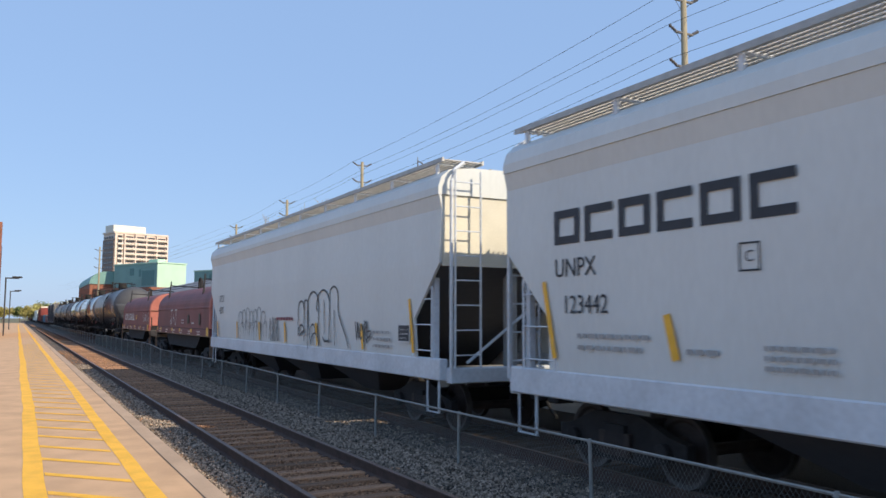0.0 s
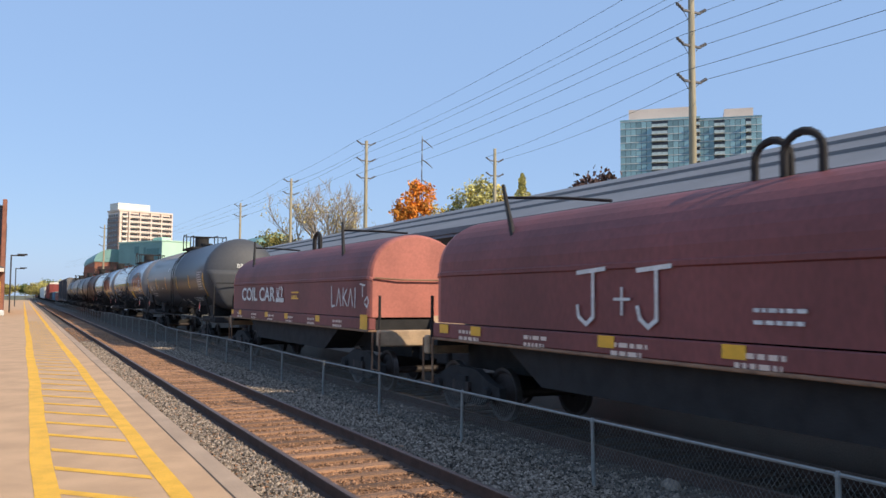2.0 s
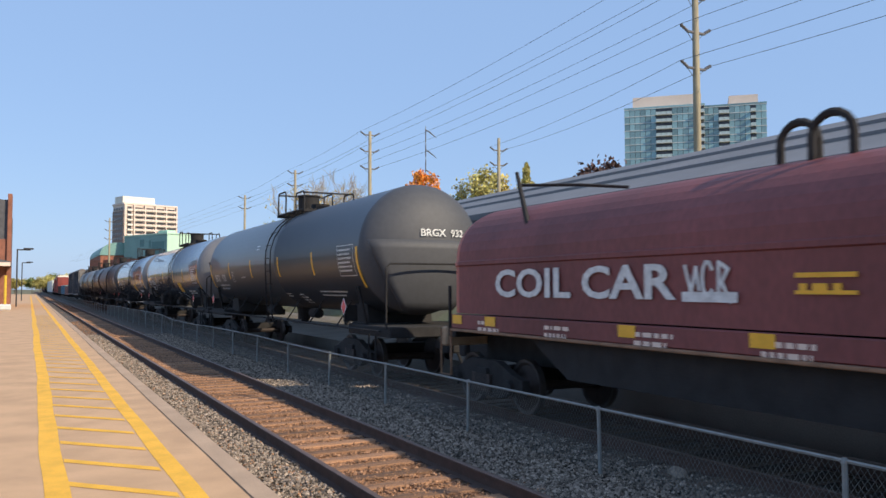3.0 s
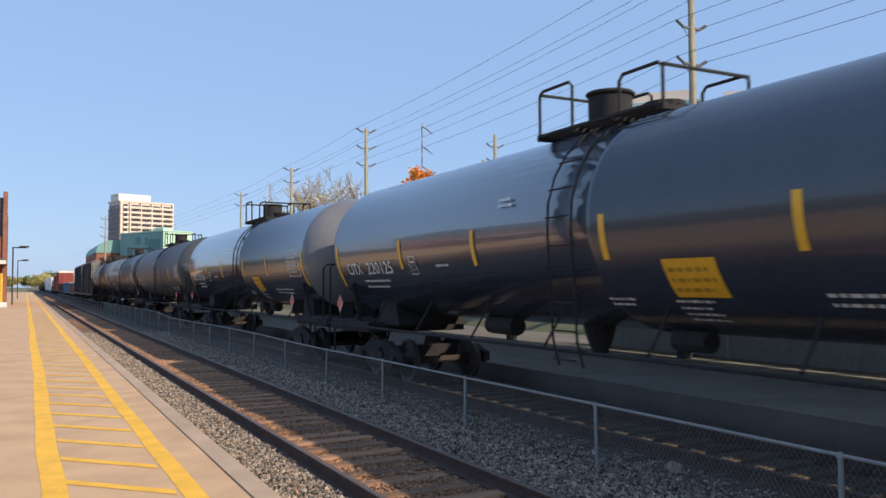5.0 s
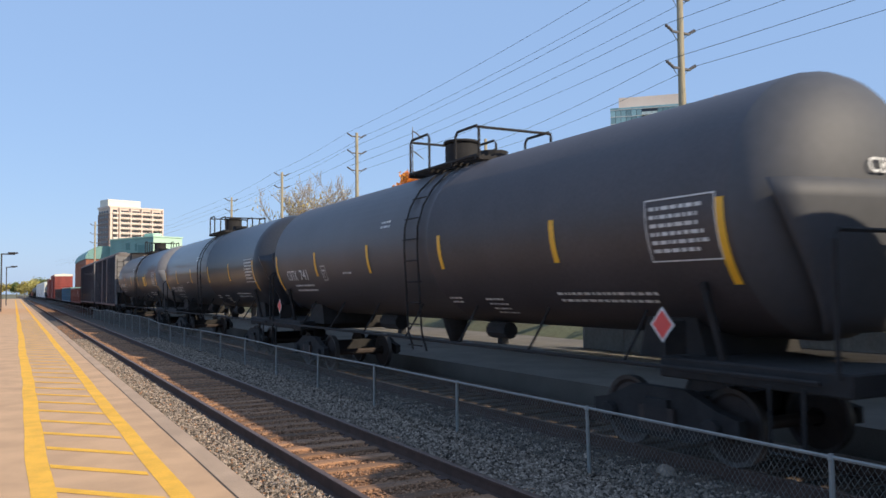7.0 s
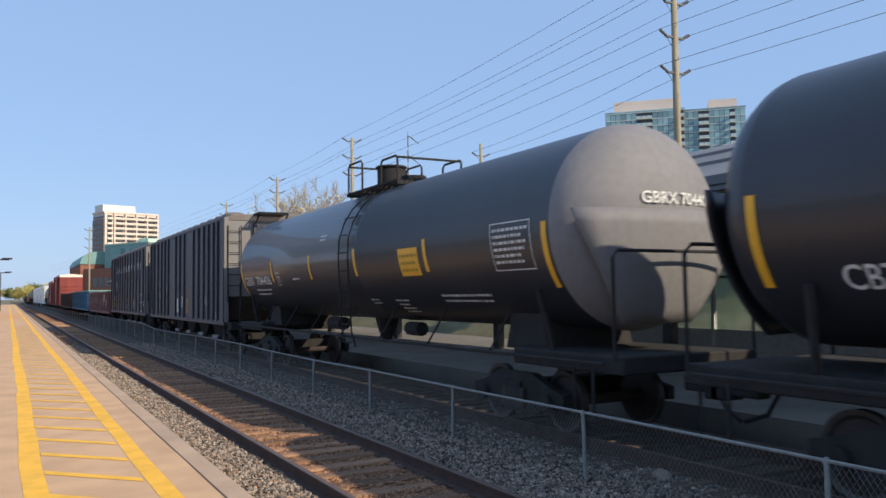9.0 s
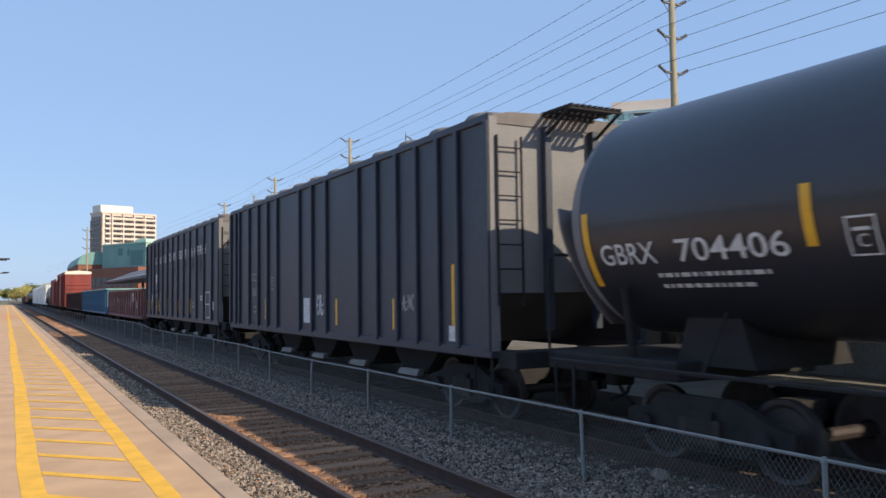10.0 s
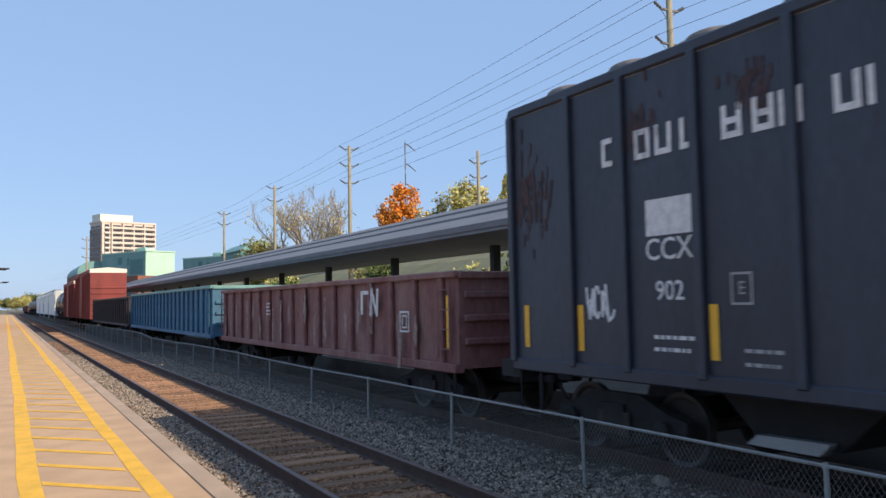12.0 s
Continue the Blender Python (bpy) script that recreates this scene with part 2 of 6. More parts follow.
def extr(bm, prof, y0, y1, mi=0, caps=True):
    """A closed outline of (x, z) drawn out along y."""
    a = [bm.verts.new((x, y0, z)) for x, z in prof]
    b = [bm.verts.new((x, y1, z)) for x, z in prof]
    n = len(prof)
    for i in range(n):
        bm.faces.new((a[i], a[(i + 1) % n], b[(i + 1) % n], b[i])).material_index = mi
    if caps:
        bm.faces.new(a[::-1]).material_index = mi
        bm.faces.new(b).material_index = mi
    bmesh.ops.recalc_face_normals(bm, faces=bm.faces[:])
    return bm


def extr_x(prof, x0, x1):
    """A closed outline of (y, z) drawn out along x."""
    bm = bmesh.new()
    a = [bm.verts.new((x0, y, z)) for y, z in prof]
    b = [bm.verts.new((x1, y, z)) for y, z in prof]
    n = len(prof)
    for i in range(n):
        bm.faces.new((a[i], a[(i + 1) % n], b[(i + 1) % n], b[i]))
    bm.faces.new(a[::-1])
    bm.faces.new(b)
    bmesh.ops.recalc_face_normals(bm, faces=bm.faces[:])
    return bm


def text_mesh(body, height, width=1.0, bold=0.0):
    """Letters of the built-in font as (verts, faces), flat, centred, u to the right and v up."""
    cu = bpy.data.curves.new("letters", "FONT")
    cu.body, cu.align_x, cu.align_y, cu.size, cu.offset = body, "CENTER", "CENTER", height / 0.72, bold * height
    cu.resolution_u = 3
    ob = bpy.data.objects.new("letters", cu)
    scene.collection.objects.link(ob)
    me = bpy.data.meshes.new_from_object(ob.evaluated_get(bpy.context.evaluated_depsgraph_get()))
    vs = [(v.co.x * width, v.co.y) for v in me.vertices]
    fs = [tuple(p.vertices) for p in me.polygons]
    bpy.data.objects.remove(ob)
    bpy.data.meshes.remove(me)
    bpy.data.curves.remove(cu)
    return vs, fs


def on_side(name, shape, material, parent, x, y, z, radius=0.0, zc=0.0, lift=0.006, label=""):
    """Lay a flat shape (u to the right, v up) on the side that faces -x, or round a tank of that radius about zc."""
    vs, fs = shape
    bm = bmesh.new()
    made = []
    for u, v in vs:
        if radius:
            a = (z + v - zc) / radius
            r = radius + lift
            made.append(bm.verts.new((-r * math.cos(a), y - u, zc + r * math.sin(a))))
        else:
            made.append(bm.verts.new((x - lift, y - u, z + v)))
    for f in fs:
        try:
            bm.faces.new([made[i] for i in f])
        except ValueError:
            pass
    ob = part(name, bm, material, parent, label)
    if "print" in name or "stain" in name:
        tagged(ob, kind="stuff")
    return ob


def bars(rects):
    """Rectangles (u0, u1, v0, v1), each cut into short strips so that they can follow a curve."""
    vs, fs = [], []
    for u0, u1, v0, v1 in rects:
        n = max(1, int((v1 - v0) / 0.12))
        for k in range(n):
            a, b = v0 + (v1 - v0) * k / n, v0 + (v1 - v0) * (k + 1) / n
            i = len(vs)
            vs += [(u0, a), (u1, a), (u1, b), (u0, b)]
            fs.append((i, i + 1, i + 2, i + 3))
    return vs, fs


def small_print(w, rows, pitch, h, seed):
    """Lines too small to read: short bars."""
    rnd = random.Random(seed)
    out = []
    for r in range(rows):
        u = -w / 2
        end = w / 2 - rnd.random() * w * 0.25
        while u < end:
            k = h * (0.7 + 2.2 * rnd.random())
            out.append((u, min(u + k, end + 0.02), -r * pitch, -r * pitch + h))
            u += k + h * 0.7
    return bars(out)


def ring(w, h, t, cx=0.0, cy=0.0):
    return [(cx - w / 2, cx + w / 2, cy + h / 2 - t, cy + h / 2), (cx - w / 2, cx + w / 2, cy - h / 2, cy - h / 2 + t),
            (cx - w / 2, cx - w / 2 + t, cy - h / 2 + t, cy + h / 2 - t), (cx + w / 2 - t, cx + w / 2, cy - h / 2 + t, cy + h / 2 - t)]


def stroke(pts, w):
    """A painted line through (u, v) points."""
    vs, fs = [], []
    for (a, b), (c, d) in zip(pts, pts[1:]):
        l = math.hypot(c - a, d - b) or 1
        n = (-(d - b) / l * w / 2, (c - a) / l * w / 2)
        e = ((c - a) / l * w * 0.3, (d - b) / l * w * 0.3)
        i = len(vs)
        vs += [(a - n[0] - e[0], b - n[1] - e[1]), (c - n[0] + e[0], d - n[1] + e[1]), (c + n[0] + e[0], d + n[1] + e[1]), (a + n[0] - e[0], b + n[1] - e[1])]
        fs.append((i, i + 1, i + 2, i + 3))
    return vs, fs


def smear(w, h, seed, density=26):
    """A ragged weathered patch: short upright flecks, thick in the middle."""
    rnd = random.Random(seed)
    out = []
    for _ in range(int(w * h * density * 6)):
        u, v = rnd.gauss(0, w * 0.28), rnd.gauss(0, h * 0.28)
        a, b = rnd.uniform(0.006, 0.028), rnd.uniform(0.03, 0.11)
        out.append((u - a, u + a, v - b, v + b))
    return bars(out)


def merged(*shapes):
    vs, fs = [], []
    for v, f in shapes:
        k = len(vs)
        vs += v
        fs += [tuple(i + k for i in q) for q in f]
    return vs, fs


def arch(u, w, top, left, right, line, n=9):
    """A rounded sprayed arch with uneven feet."""
    r = w / 2
    return stroke([(u - r * 0.85, left)] + [(u - r * math.cos(math.pi * k / n), top - r * 0.9 + r * 0.9 * math.sin(math.pi * k / n)) for k in range(n + 1)] + [(u + r * 0.95, right)], line)


def fat_tag(line):
    """Five swollen sprayed shapes in outline, one of them with a long slanted tail."""
    return merged(arch(-1.66, 0.52, 1.12, 0.22, 0.55, line), arch(-1.28, 0.36, 1.14, 0.9, 0.25, line), arch(-0.72, 0.88, 1.34, -0.1, 0.12, line), arch(0.02, 0.96, 1.36, 0.85, 0.1, line), arch(0.76, 0.62, 1.42, 1.1, 0.95, line),
                  stroke([(1.05, 0.95), (1.12, 0.75), (1.3, 0.55), (1.55, 0.3), (1.75, 0.02)], line), arch(-1.62, 0.5, 0.5, 0.25, 0.1, line), arch(-0.72, 0.4, 0.52, 0.1, 0.35, line), arch(-0.55, 0.6, 0.3, 0.05, 0.0, line),
                  stroke([(-1.75, 0.22), (-1.6, 0.3), (-1.42, 0.34)], line * 1.2), stroke([(0.05, 0.2), (0.15, 0.13), (0.3, 0.12), (0.48, 0.14)], line * 1.2), stroke([(0.1, 1.1), (0.14, 0.3)], line * 0.8), stroke([(0.8, 0.85), (0.82, 0.4), (0.88, 0.05)], line * 0.8))


def scrawl(n, w, h, line, seed):
    """A sprayed tag: quick jagged and hooked strokes, no letters."""
    rnd = random.Random(seed)
    out = []
    for k in range(n):
        cx, r = (k + 0.5) / n * w - w / 2, w / n * 0.6
        top, foot = h * (0.75 + 0.35 * rnd.random()), h * (0.25 * rnd.random() - 0.1)
        lean = rnd.uniform(-0.3, 0.5) * r
        kind = (k + seed) % 4
        if kind == 0:
            pts = [(cx - r + lean, top), (cx - r * 0.6, foot), (cx + r * 0.3, foot + 0.12 * h), (cx + r * 0.7, foot + 0.3 * h)]
        elif kind == 1:
            pts = [(cx - r * 0.8, top), (cx - r * 0.1, foot), (cx + r * 0.4 + lean, top * 0.95), (cx + r * 0.8, foot + 0.1 * h)]
        elif kind == 2:
            pts = [(cx + r * 0.6 * math.cos(q) + lean * 0.3, (top + foot) / 2 + (top - foot) * 0.5 * math.sin(q)) for q in (0.6 + 0.62 * i for i in range(9))]
        else:
            pts = [(cx - r * 0.4, foot), (cx - r * 0.2 + lean, top), (cx + r * 0.6, top * 0.8), (cx - r * 0.1, h * 0.45), (cx + r * 0.9, foot - 0.05 * h)]
        out.append(stroke(pts, line))
        if rnd.random() < 0.5:
            out.append(stroke([(cx - r * 0.7, h * 0.45), (cx + r * 0.5, h * (0.45 + 0.2 * rnd.random()))], line * 0.8))
    return merged(*out)

# ---- the setting ----
RAIL_Z = -0.13
TRACK_A, TRACK_B = 3.94, 8.20
FENCE_X = 6.20


def plane_sheet(name, x0, x1, y0, y1, z, m, label, nx=1, ny=1):
    bm = bmesh.new()
    vs = [[bm.verts.new((x0 + (x1 - x0) * i / nx, y0 + (y1 - y0) * j / ny, z)) for i in range(nx + 1)] for j in range(ny + 1)]
    for j in range(ny):
        for i in range(nx):
            bm.faces.new((vs[j][i], vs[j][i + 1], vs[j + 1][i + 1], vs[j + 1][i]))
    return tagged(part(name, bm, m), label, name.replace("_", " "), kind="structure")


plane_sheet("ground", -1500, 1500, -700, 2500, -0.62, M_EARTH, "dry brown and green earth reaching the horizon")
tagged(part("ballast_bed", extr(bmesh.new(), [(2.1, -0.7), (2.1, -0.29), (3.08, -0.286), (3.10, -0.33), (4.78, -0.33), (4.80, -0.288), (5.5, -0.31), (6.3, -0.345), (6.9, -0.31), (7.35, -0.30), (7.37, -0.33), (9.1, -0.33), (10.3, -0.4), (10.3, -0.7)], -60, 700), M_BALLAST), "grey-brown crushed stone track bed", "track bed", kind="structure")

tagged(part("crib_ballast", extr(bmesh.new(), [(3.27, -0.36), (3.27, -0.322), (4.61, -0.322), (4.61, -0.36)], -50, 300), M_CRIB), "rust-stained gravel packed between the rails", "track bed", kind="structure")

# platform: slab, edge coping behind a dark joint, painted lines
tagged(part("platform", bx(-9.0, 1.918, -40, 330, -0.65, 0.0), M_CONCRETE), "sunlit tan concrete station platform", "platform", kind="structure")
tagged(part("platform_edge", bev(bx(1.92, 2.16, -40, 330, -0.55, 0.0), 0.008), M_EDGE), "concrete edge strip along the platform", "platform edge", kind="structure")


def painted_line(x0, x1, y0, y1, seed, wob):
    """A hand-painted line with a slightly wandering edge."""
    bm = bmesh.new()
    rnd = random.Random(seed)
    ph = [rnd.random() * 6 for _ in range(4)]
    n = int((y1 - y0) / 0.4)
    old = None
    for i in range(n + 1):
        y = y0 + (y1 - y0) * i / n
        d = wob * (math.sin(y * 0.33 + ph[0]) + 0.4 * math.sin(y * 1.7 + ph[1]))
        e = wob * 0.3 * math.sin(y * 1.1 + ph[2])
        row = [bm.verts.new((x0 + d + e, y, 0.004)), bm.verts.new((x1 + d, y, 0.004))]
        if old:
            bm.faces.new((old[0], old[1], row[1], row[0]))
        old = row
    return bm


tagged(part("platform_joint", painted_line(1.911, 1.927, -10, 200, 3, 0.007), M_JOINT), "thin dark crack along the platform edge", "joint", kind="structure")
marking = thing("platform_marking", "yellow painted lines with slanting bars on the concrete platform", "platform marking", kind="structure")
part("line", painted_line(0.165, 0.40, -10, 260, 1, 0.018), M_YELLOW, marking)
part("line", painted_line(1.335, 1.54, -10, 260, 2, 0.012), M_YELLOW, marking)
bm = bmesh.new()
for q in ((0.39, -0.11), (0.39, 0.11), (1.31, -0.86), (1.31, -1.06)):
    bm.verts.new((q[0], q[1], 0.005))
bm.verts.ensure_lookup_table()
bm.faces.new([bm.verts[i] for i in (3, 2, 1, 0)])
bar = part("bar", bm, M_YELLOW, marking)
bmesh_bar = bar.data
bar.matrix_basis = pose(0, 9.02, 0)
for k in range(-8, 48):
    if k:
        share("bar", bmesh_bar, marking, pose(0, 9.02 + 1.235 * k, 0))


def rail_bm(y0, y1):
    bm = bmesh.new()
    h = [(-0.075, -0.18), (0.075, -0.18), (0.075, -0.168), (0.012, -0.145), (0.012, -0.045), (0.036, -0.035), (0.036, -0.006), (0.028, 0.0), (-0.028, 0.0), (-0.036, -0.006), (-0.036, -0.035), (-0.012, -0.045), (-0.012, -0.145), (-0.075, -0.168)]
    extr(bm, h, y0, y1)
    for f in bm.faces:
        if f.normal.z > 0.5 and f.calc_center_median().z > -0.01:
            f.material_index = 1
    return bm


def track(cx, name, label, near, timber):
    t = thing(name, label, "railway track", pose(cx, 0, RAIL_Z), kind="structure")
    for s in (-1, 1):
        part("rail", rail_bm(-50, 700), [M_RAIL, M_RAILHEAD], t, at=pose(s * 0.755, 0, 0))
    rnd = random.Random(int(cx * 10))
    me = [part("tie", bev(bx(-1.3, 1.3, -0.115, 0.115, -0.37, -0.165), 0.015), timber, t, at=pose(0, -20, 0)).data]
    for k in range(1, near):
        share("tie", me[0], t, pose(rnd.uniform(-0.04, 0.04), -20 + k * 0.53 + rnd.uniform(-0.03, 0.03), rnd.uniform(-0.004, 0.010), 0, 0, rnd.uniform(-1.2, 1.2)))
    bm = bmesh.new()
    for k in range(near, near + 320):
        y = -20 + k * 0.53
        box(bm, -1.3, 1.3, y - 0.11, y + 0.11, -0.37, -0.17)
    tagged(part("far_ties", bm, timber, t), kind="stuff")
    bm = bmesh.new()
    for k in range(0, 130):
        y = -20 + k * 0.53
        for s in (-1, 1):
            box(bm, s * 0.755 - 0.17, s * 0.755 + 0.17, y - 0.09, y + 0.09, -0.17, -0.162)
    tagged(part("tie_plates", bm, M_RAIL, t), kind="stuff")


track(TRACK_A, "track_1", "empty railway track with timber ties and rusty rails", 200, M_TIE)
track(TRACK_B, "track_2", "railway track under the passing train", 120, M_TIE_SHADE)


def stones(name, zones, count, size, m, label, seed):
    """Angular crushed stone strewn over zones (x0, x1, y0, y1, z, weight)."""
    rs = np.random.RandomState(seed)
    base = np.array([(1, 0, 0), (-1, 0, 0), (0, 1, 0), (0, -1, 0), (0, 0, 1), (0, 0, -1)], float)
    tri = np.array([(0, 2, 4), (2, 1, 4), (1, 3, 4), (3, 0, 4), (2, 0, 5), (1, 2, 5), (3, 1, 5), (0, 3, 5)])
    w = np.array([z[5] for z in zones], float)
    which = rs.choice(len(zones), count, p=w / w.sum())
    zo = np.array(zones)[which]
    u = rs.rand(count) ** 1.8
    pos = np.stack([zo[:, 0] + (zo[:, 1] - zo[:, 0]) * rs.rand(count), zo[:, 2] + (zo[:, 3] - zo[:, 2]) * u, zo[:, 4] + 0.02 * rs.rand(count)], 1)
    sc = size * (0.5 + rs.rand(count)) * (1 + 0.6 * u)
    v = base[None] * sc[:, None, None] * (0.65 + 0.7 * rs.rand(count, 6, 3)) + rs.randn(count, 6, 3) * sc[:, None, None] * 0.22
    a = rs.rand(count) * math.tau
    c, s = np.cos(a)[:, None], np.sin(a)[:, None]
    v = np.stack([v[..., 0] * c - v[..., 1] * s, v[..., 0] * s + v[..., 1] * c, v[..., 2] * 0.8], -1) + pos[:, None]
    f = (tri[None] + 6 * np.arange(count)[:, None, None]).reshape(-1, 3)
    me = bpy.data.meshes.new(name)
    me.from_pydata(v.reshape(-1, 3).tolist(), [], f.tolist())
    me.materials.append(m)
    return tagged(new(name, me), label, "gravel", kind="stuff")


stones("ballast_stones", [(2.17, 3.07, 2.5, 42, -0.285, 1.0), (4.8, 6.3, 2, 42, -0.30, 1.9), (6.3, 7.3, 2, 42, -0.32, 0.8)], 105000, 0.019, M_STONE, "loose grey crushed stone beside the rails", 3)
stones("ballast_brown_stones", [(2.17, 3.07, 2.5, 60, -0.282, 0.5), (3.3, 4.6, 3, 50, -0.318, 3.2)], 30000, 0.015, M_STONE_B, "loose brown crushed stone between the rails", 4)


# chain-link fence between the tracks
def fence():
    f = thing("chain_link_fence", "low galvanised chain-link fence between the two tracks", "fence", pose(FENCE_X, 0, -0.335))
    y0, pitch, n, h = 4.55 - 2 * 3.3, 3.3, 60, 0.83
    rnd = random.Random(5)
    zs = [0.03 * math.sin(k * 0.9) * (k > 6) + (0.10 if 13 < k < 22 else 0.0) + rnd.uniform(-0.012, 0.012) for k in range(n)]
    post = None
    for k in range(n):
        m = pose(0, y0 + k * pitch, zs[k], rnd.uniform(-0.8, 0.8), rnd.uniform(-0.8, 0.8))
        if post is None:
            b = tb([(0, 0, -0.15), (0, 0, h - 0.02)], 0.026, 8)
            tube(b, [(0, 0, h - 0.02), (0, 0, h + 0.03)], [0.036, 0.02], 8)
            post = part("post", b, M_GALV, f, at=m, smooth=False).data
        else:
            share("post", post, f, m)
    part("top_rail", tb([(0, y0 + k * pitch, h + zs[k]) for k in range(n)], 0.018, 6), M_GALV, f)
    bm = bmesh.new()
    step, rise = 0.062, h - 0.06
    run = rise * 0.72
    ny = int((pitch * 24) / step)
    for k in range(ny):
        for d in (-1, 1):
            ya = y0 + k * step
            i = min(n - 2, int((ya - y0) / pitch))
            z = zs[i] + (zs[i + 1] - zs[i]) * ((ya - y0) / pitch - i)
            tube(bm, [(0.034 + d * 0.002, ya, 0.05 + z), (0.034 + d * 0.002, ya + d * run, 0.05 + rise + z)], 0.0021, 3, close=False)
    part("mesh", bm, M_WIREMESH, f, "woven diamond wire mesh")


fence()

def boulder(x, y, size, seed):
    bm = bmesh.new()
    bmesh.ops.create_icosphere(bm, subdivisions=3, radius=size)
    rnd = random.Random(seed)
    cuts = [(Vector((rnd.uniform(-1, 1), rnd.uniform(-1, 1), rnd.uniform(-0.2, 1))).normalized(), rnd.uniform(0.6, 0.85) * size) for _ in range(9)]
    for v in bm.verts:
        for n, d in cuts:
            over = v.co.dot(n) - d
            if over > 0:
                v.co -= n * over * 0.85
    ob = part("boulder", bm, M_STONE, at=pose(x, y, -0.31, 0, 0, 40))
    return tagged(ob, "rough grey boulder lying in the track ballast", "stone")


boulder(7.04, 7.43, 0.13, 8)

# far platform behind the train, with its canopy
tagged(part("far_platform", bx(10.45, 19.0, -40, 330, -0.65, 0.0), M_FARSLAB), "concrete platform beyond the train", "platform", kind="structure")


def canopy():
    c = thing("platform_canopy", "long grey metal canopy on dark posts over the far platform", "canopy", pose(15.5, 0, 0))
    y0, y1 = -30, 118
    part("roof", extr(bmesh.new(), [(-3.8, 3.98), (-3.8, 4.16), (-2.2, 4.70), (-2.2, 4.77), (-1.1, 5.14), (-1.1, 5.21), (0.0, 5.56), (3.2, 4.36), (3.2, 4.16)], y0, y1), M_CANOPY, c, "ribbed light grey metal roof")
    part("soffit", extr(bmesh.new(), [(-3.75, 3.88), (-3.75, 3.98), (3.15, 4.16), (3.15, 4.06), (0.4, 3.95), (-0.4, 3.95)], y0 + 0.1, y1 - 0.1), M_CANOPY_UNDER, c, "dark soffit")
    first = None
    for k in range(17):
        m = pose(0, -26.6 + 8.5 * k, 0)
        if first is None:
            b = bev(bx(-0.15, 0.15, -0.15, 0.15, 0, 4.0), 0.02)
            first = part("post", b, M_LAMPPOST, c, at=m).data
        else:
            share("post", first, c, m)


canopy()


def shelter():
    """Glazed windbreak under the canopy: steel frame, clear panes over a dark kick panel."""
    s = thing("glazed_shelter", "dark-framed glazed waiting shelter on the far platform", "shelter", pose(16.6, 4.0, 0))
    n, w = 9, 1.9
    part("head_beam", bev(bx(-0.12, 0.12, 0, n * w, 3.45, 3.75), 0.02), M_GREYPAINT, s, "pale head beam")
    part("roof", bx(-0.3, 1.9, -0.2, n * w + 0.2, 3.75, 3.87), M_LAMPPOST, s)
    part("kick_panel", bx(-0.05, 0.05, 0, n * w, 0.0, 0.95), M_GALV, s)
    for k in range(n + 1):
        part("mullion", bx(-0.06, 0.06, k * w - 0.05, k * w + 0.05, 0, 3.45), M_GALV if k % 3 else M_GREYPAINT, s)
    for k in range(n):
        pane = part("pane", bx(-0.012, 0.012, k * w + 0.05, (k + 1) * w - 0.05, 0.95, 3.45), M_PANE, s)
        pane.visible_shadow = False
        part("glazing_bar", bx(-0.03, 0.03, k * w + 0.05, (k + 1) * w - 0.05, 2.3, 2.36), M_LAMPPOST, s)


shelter()


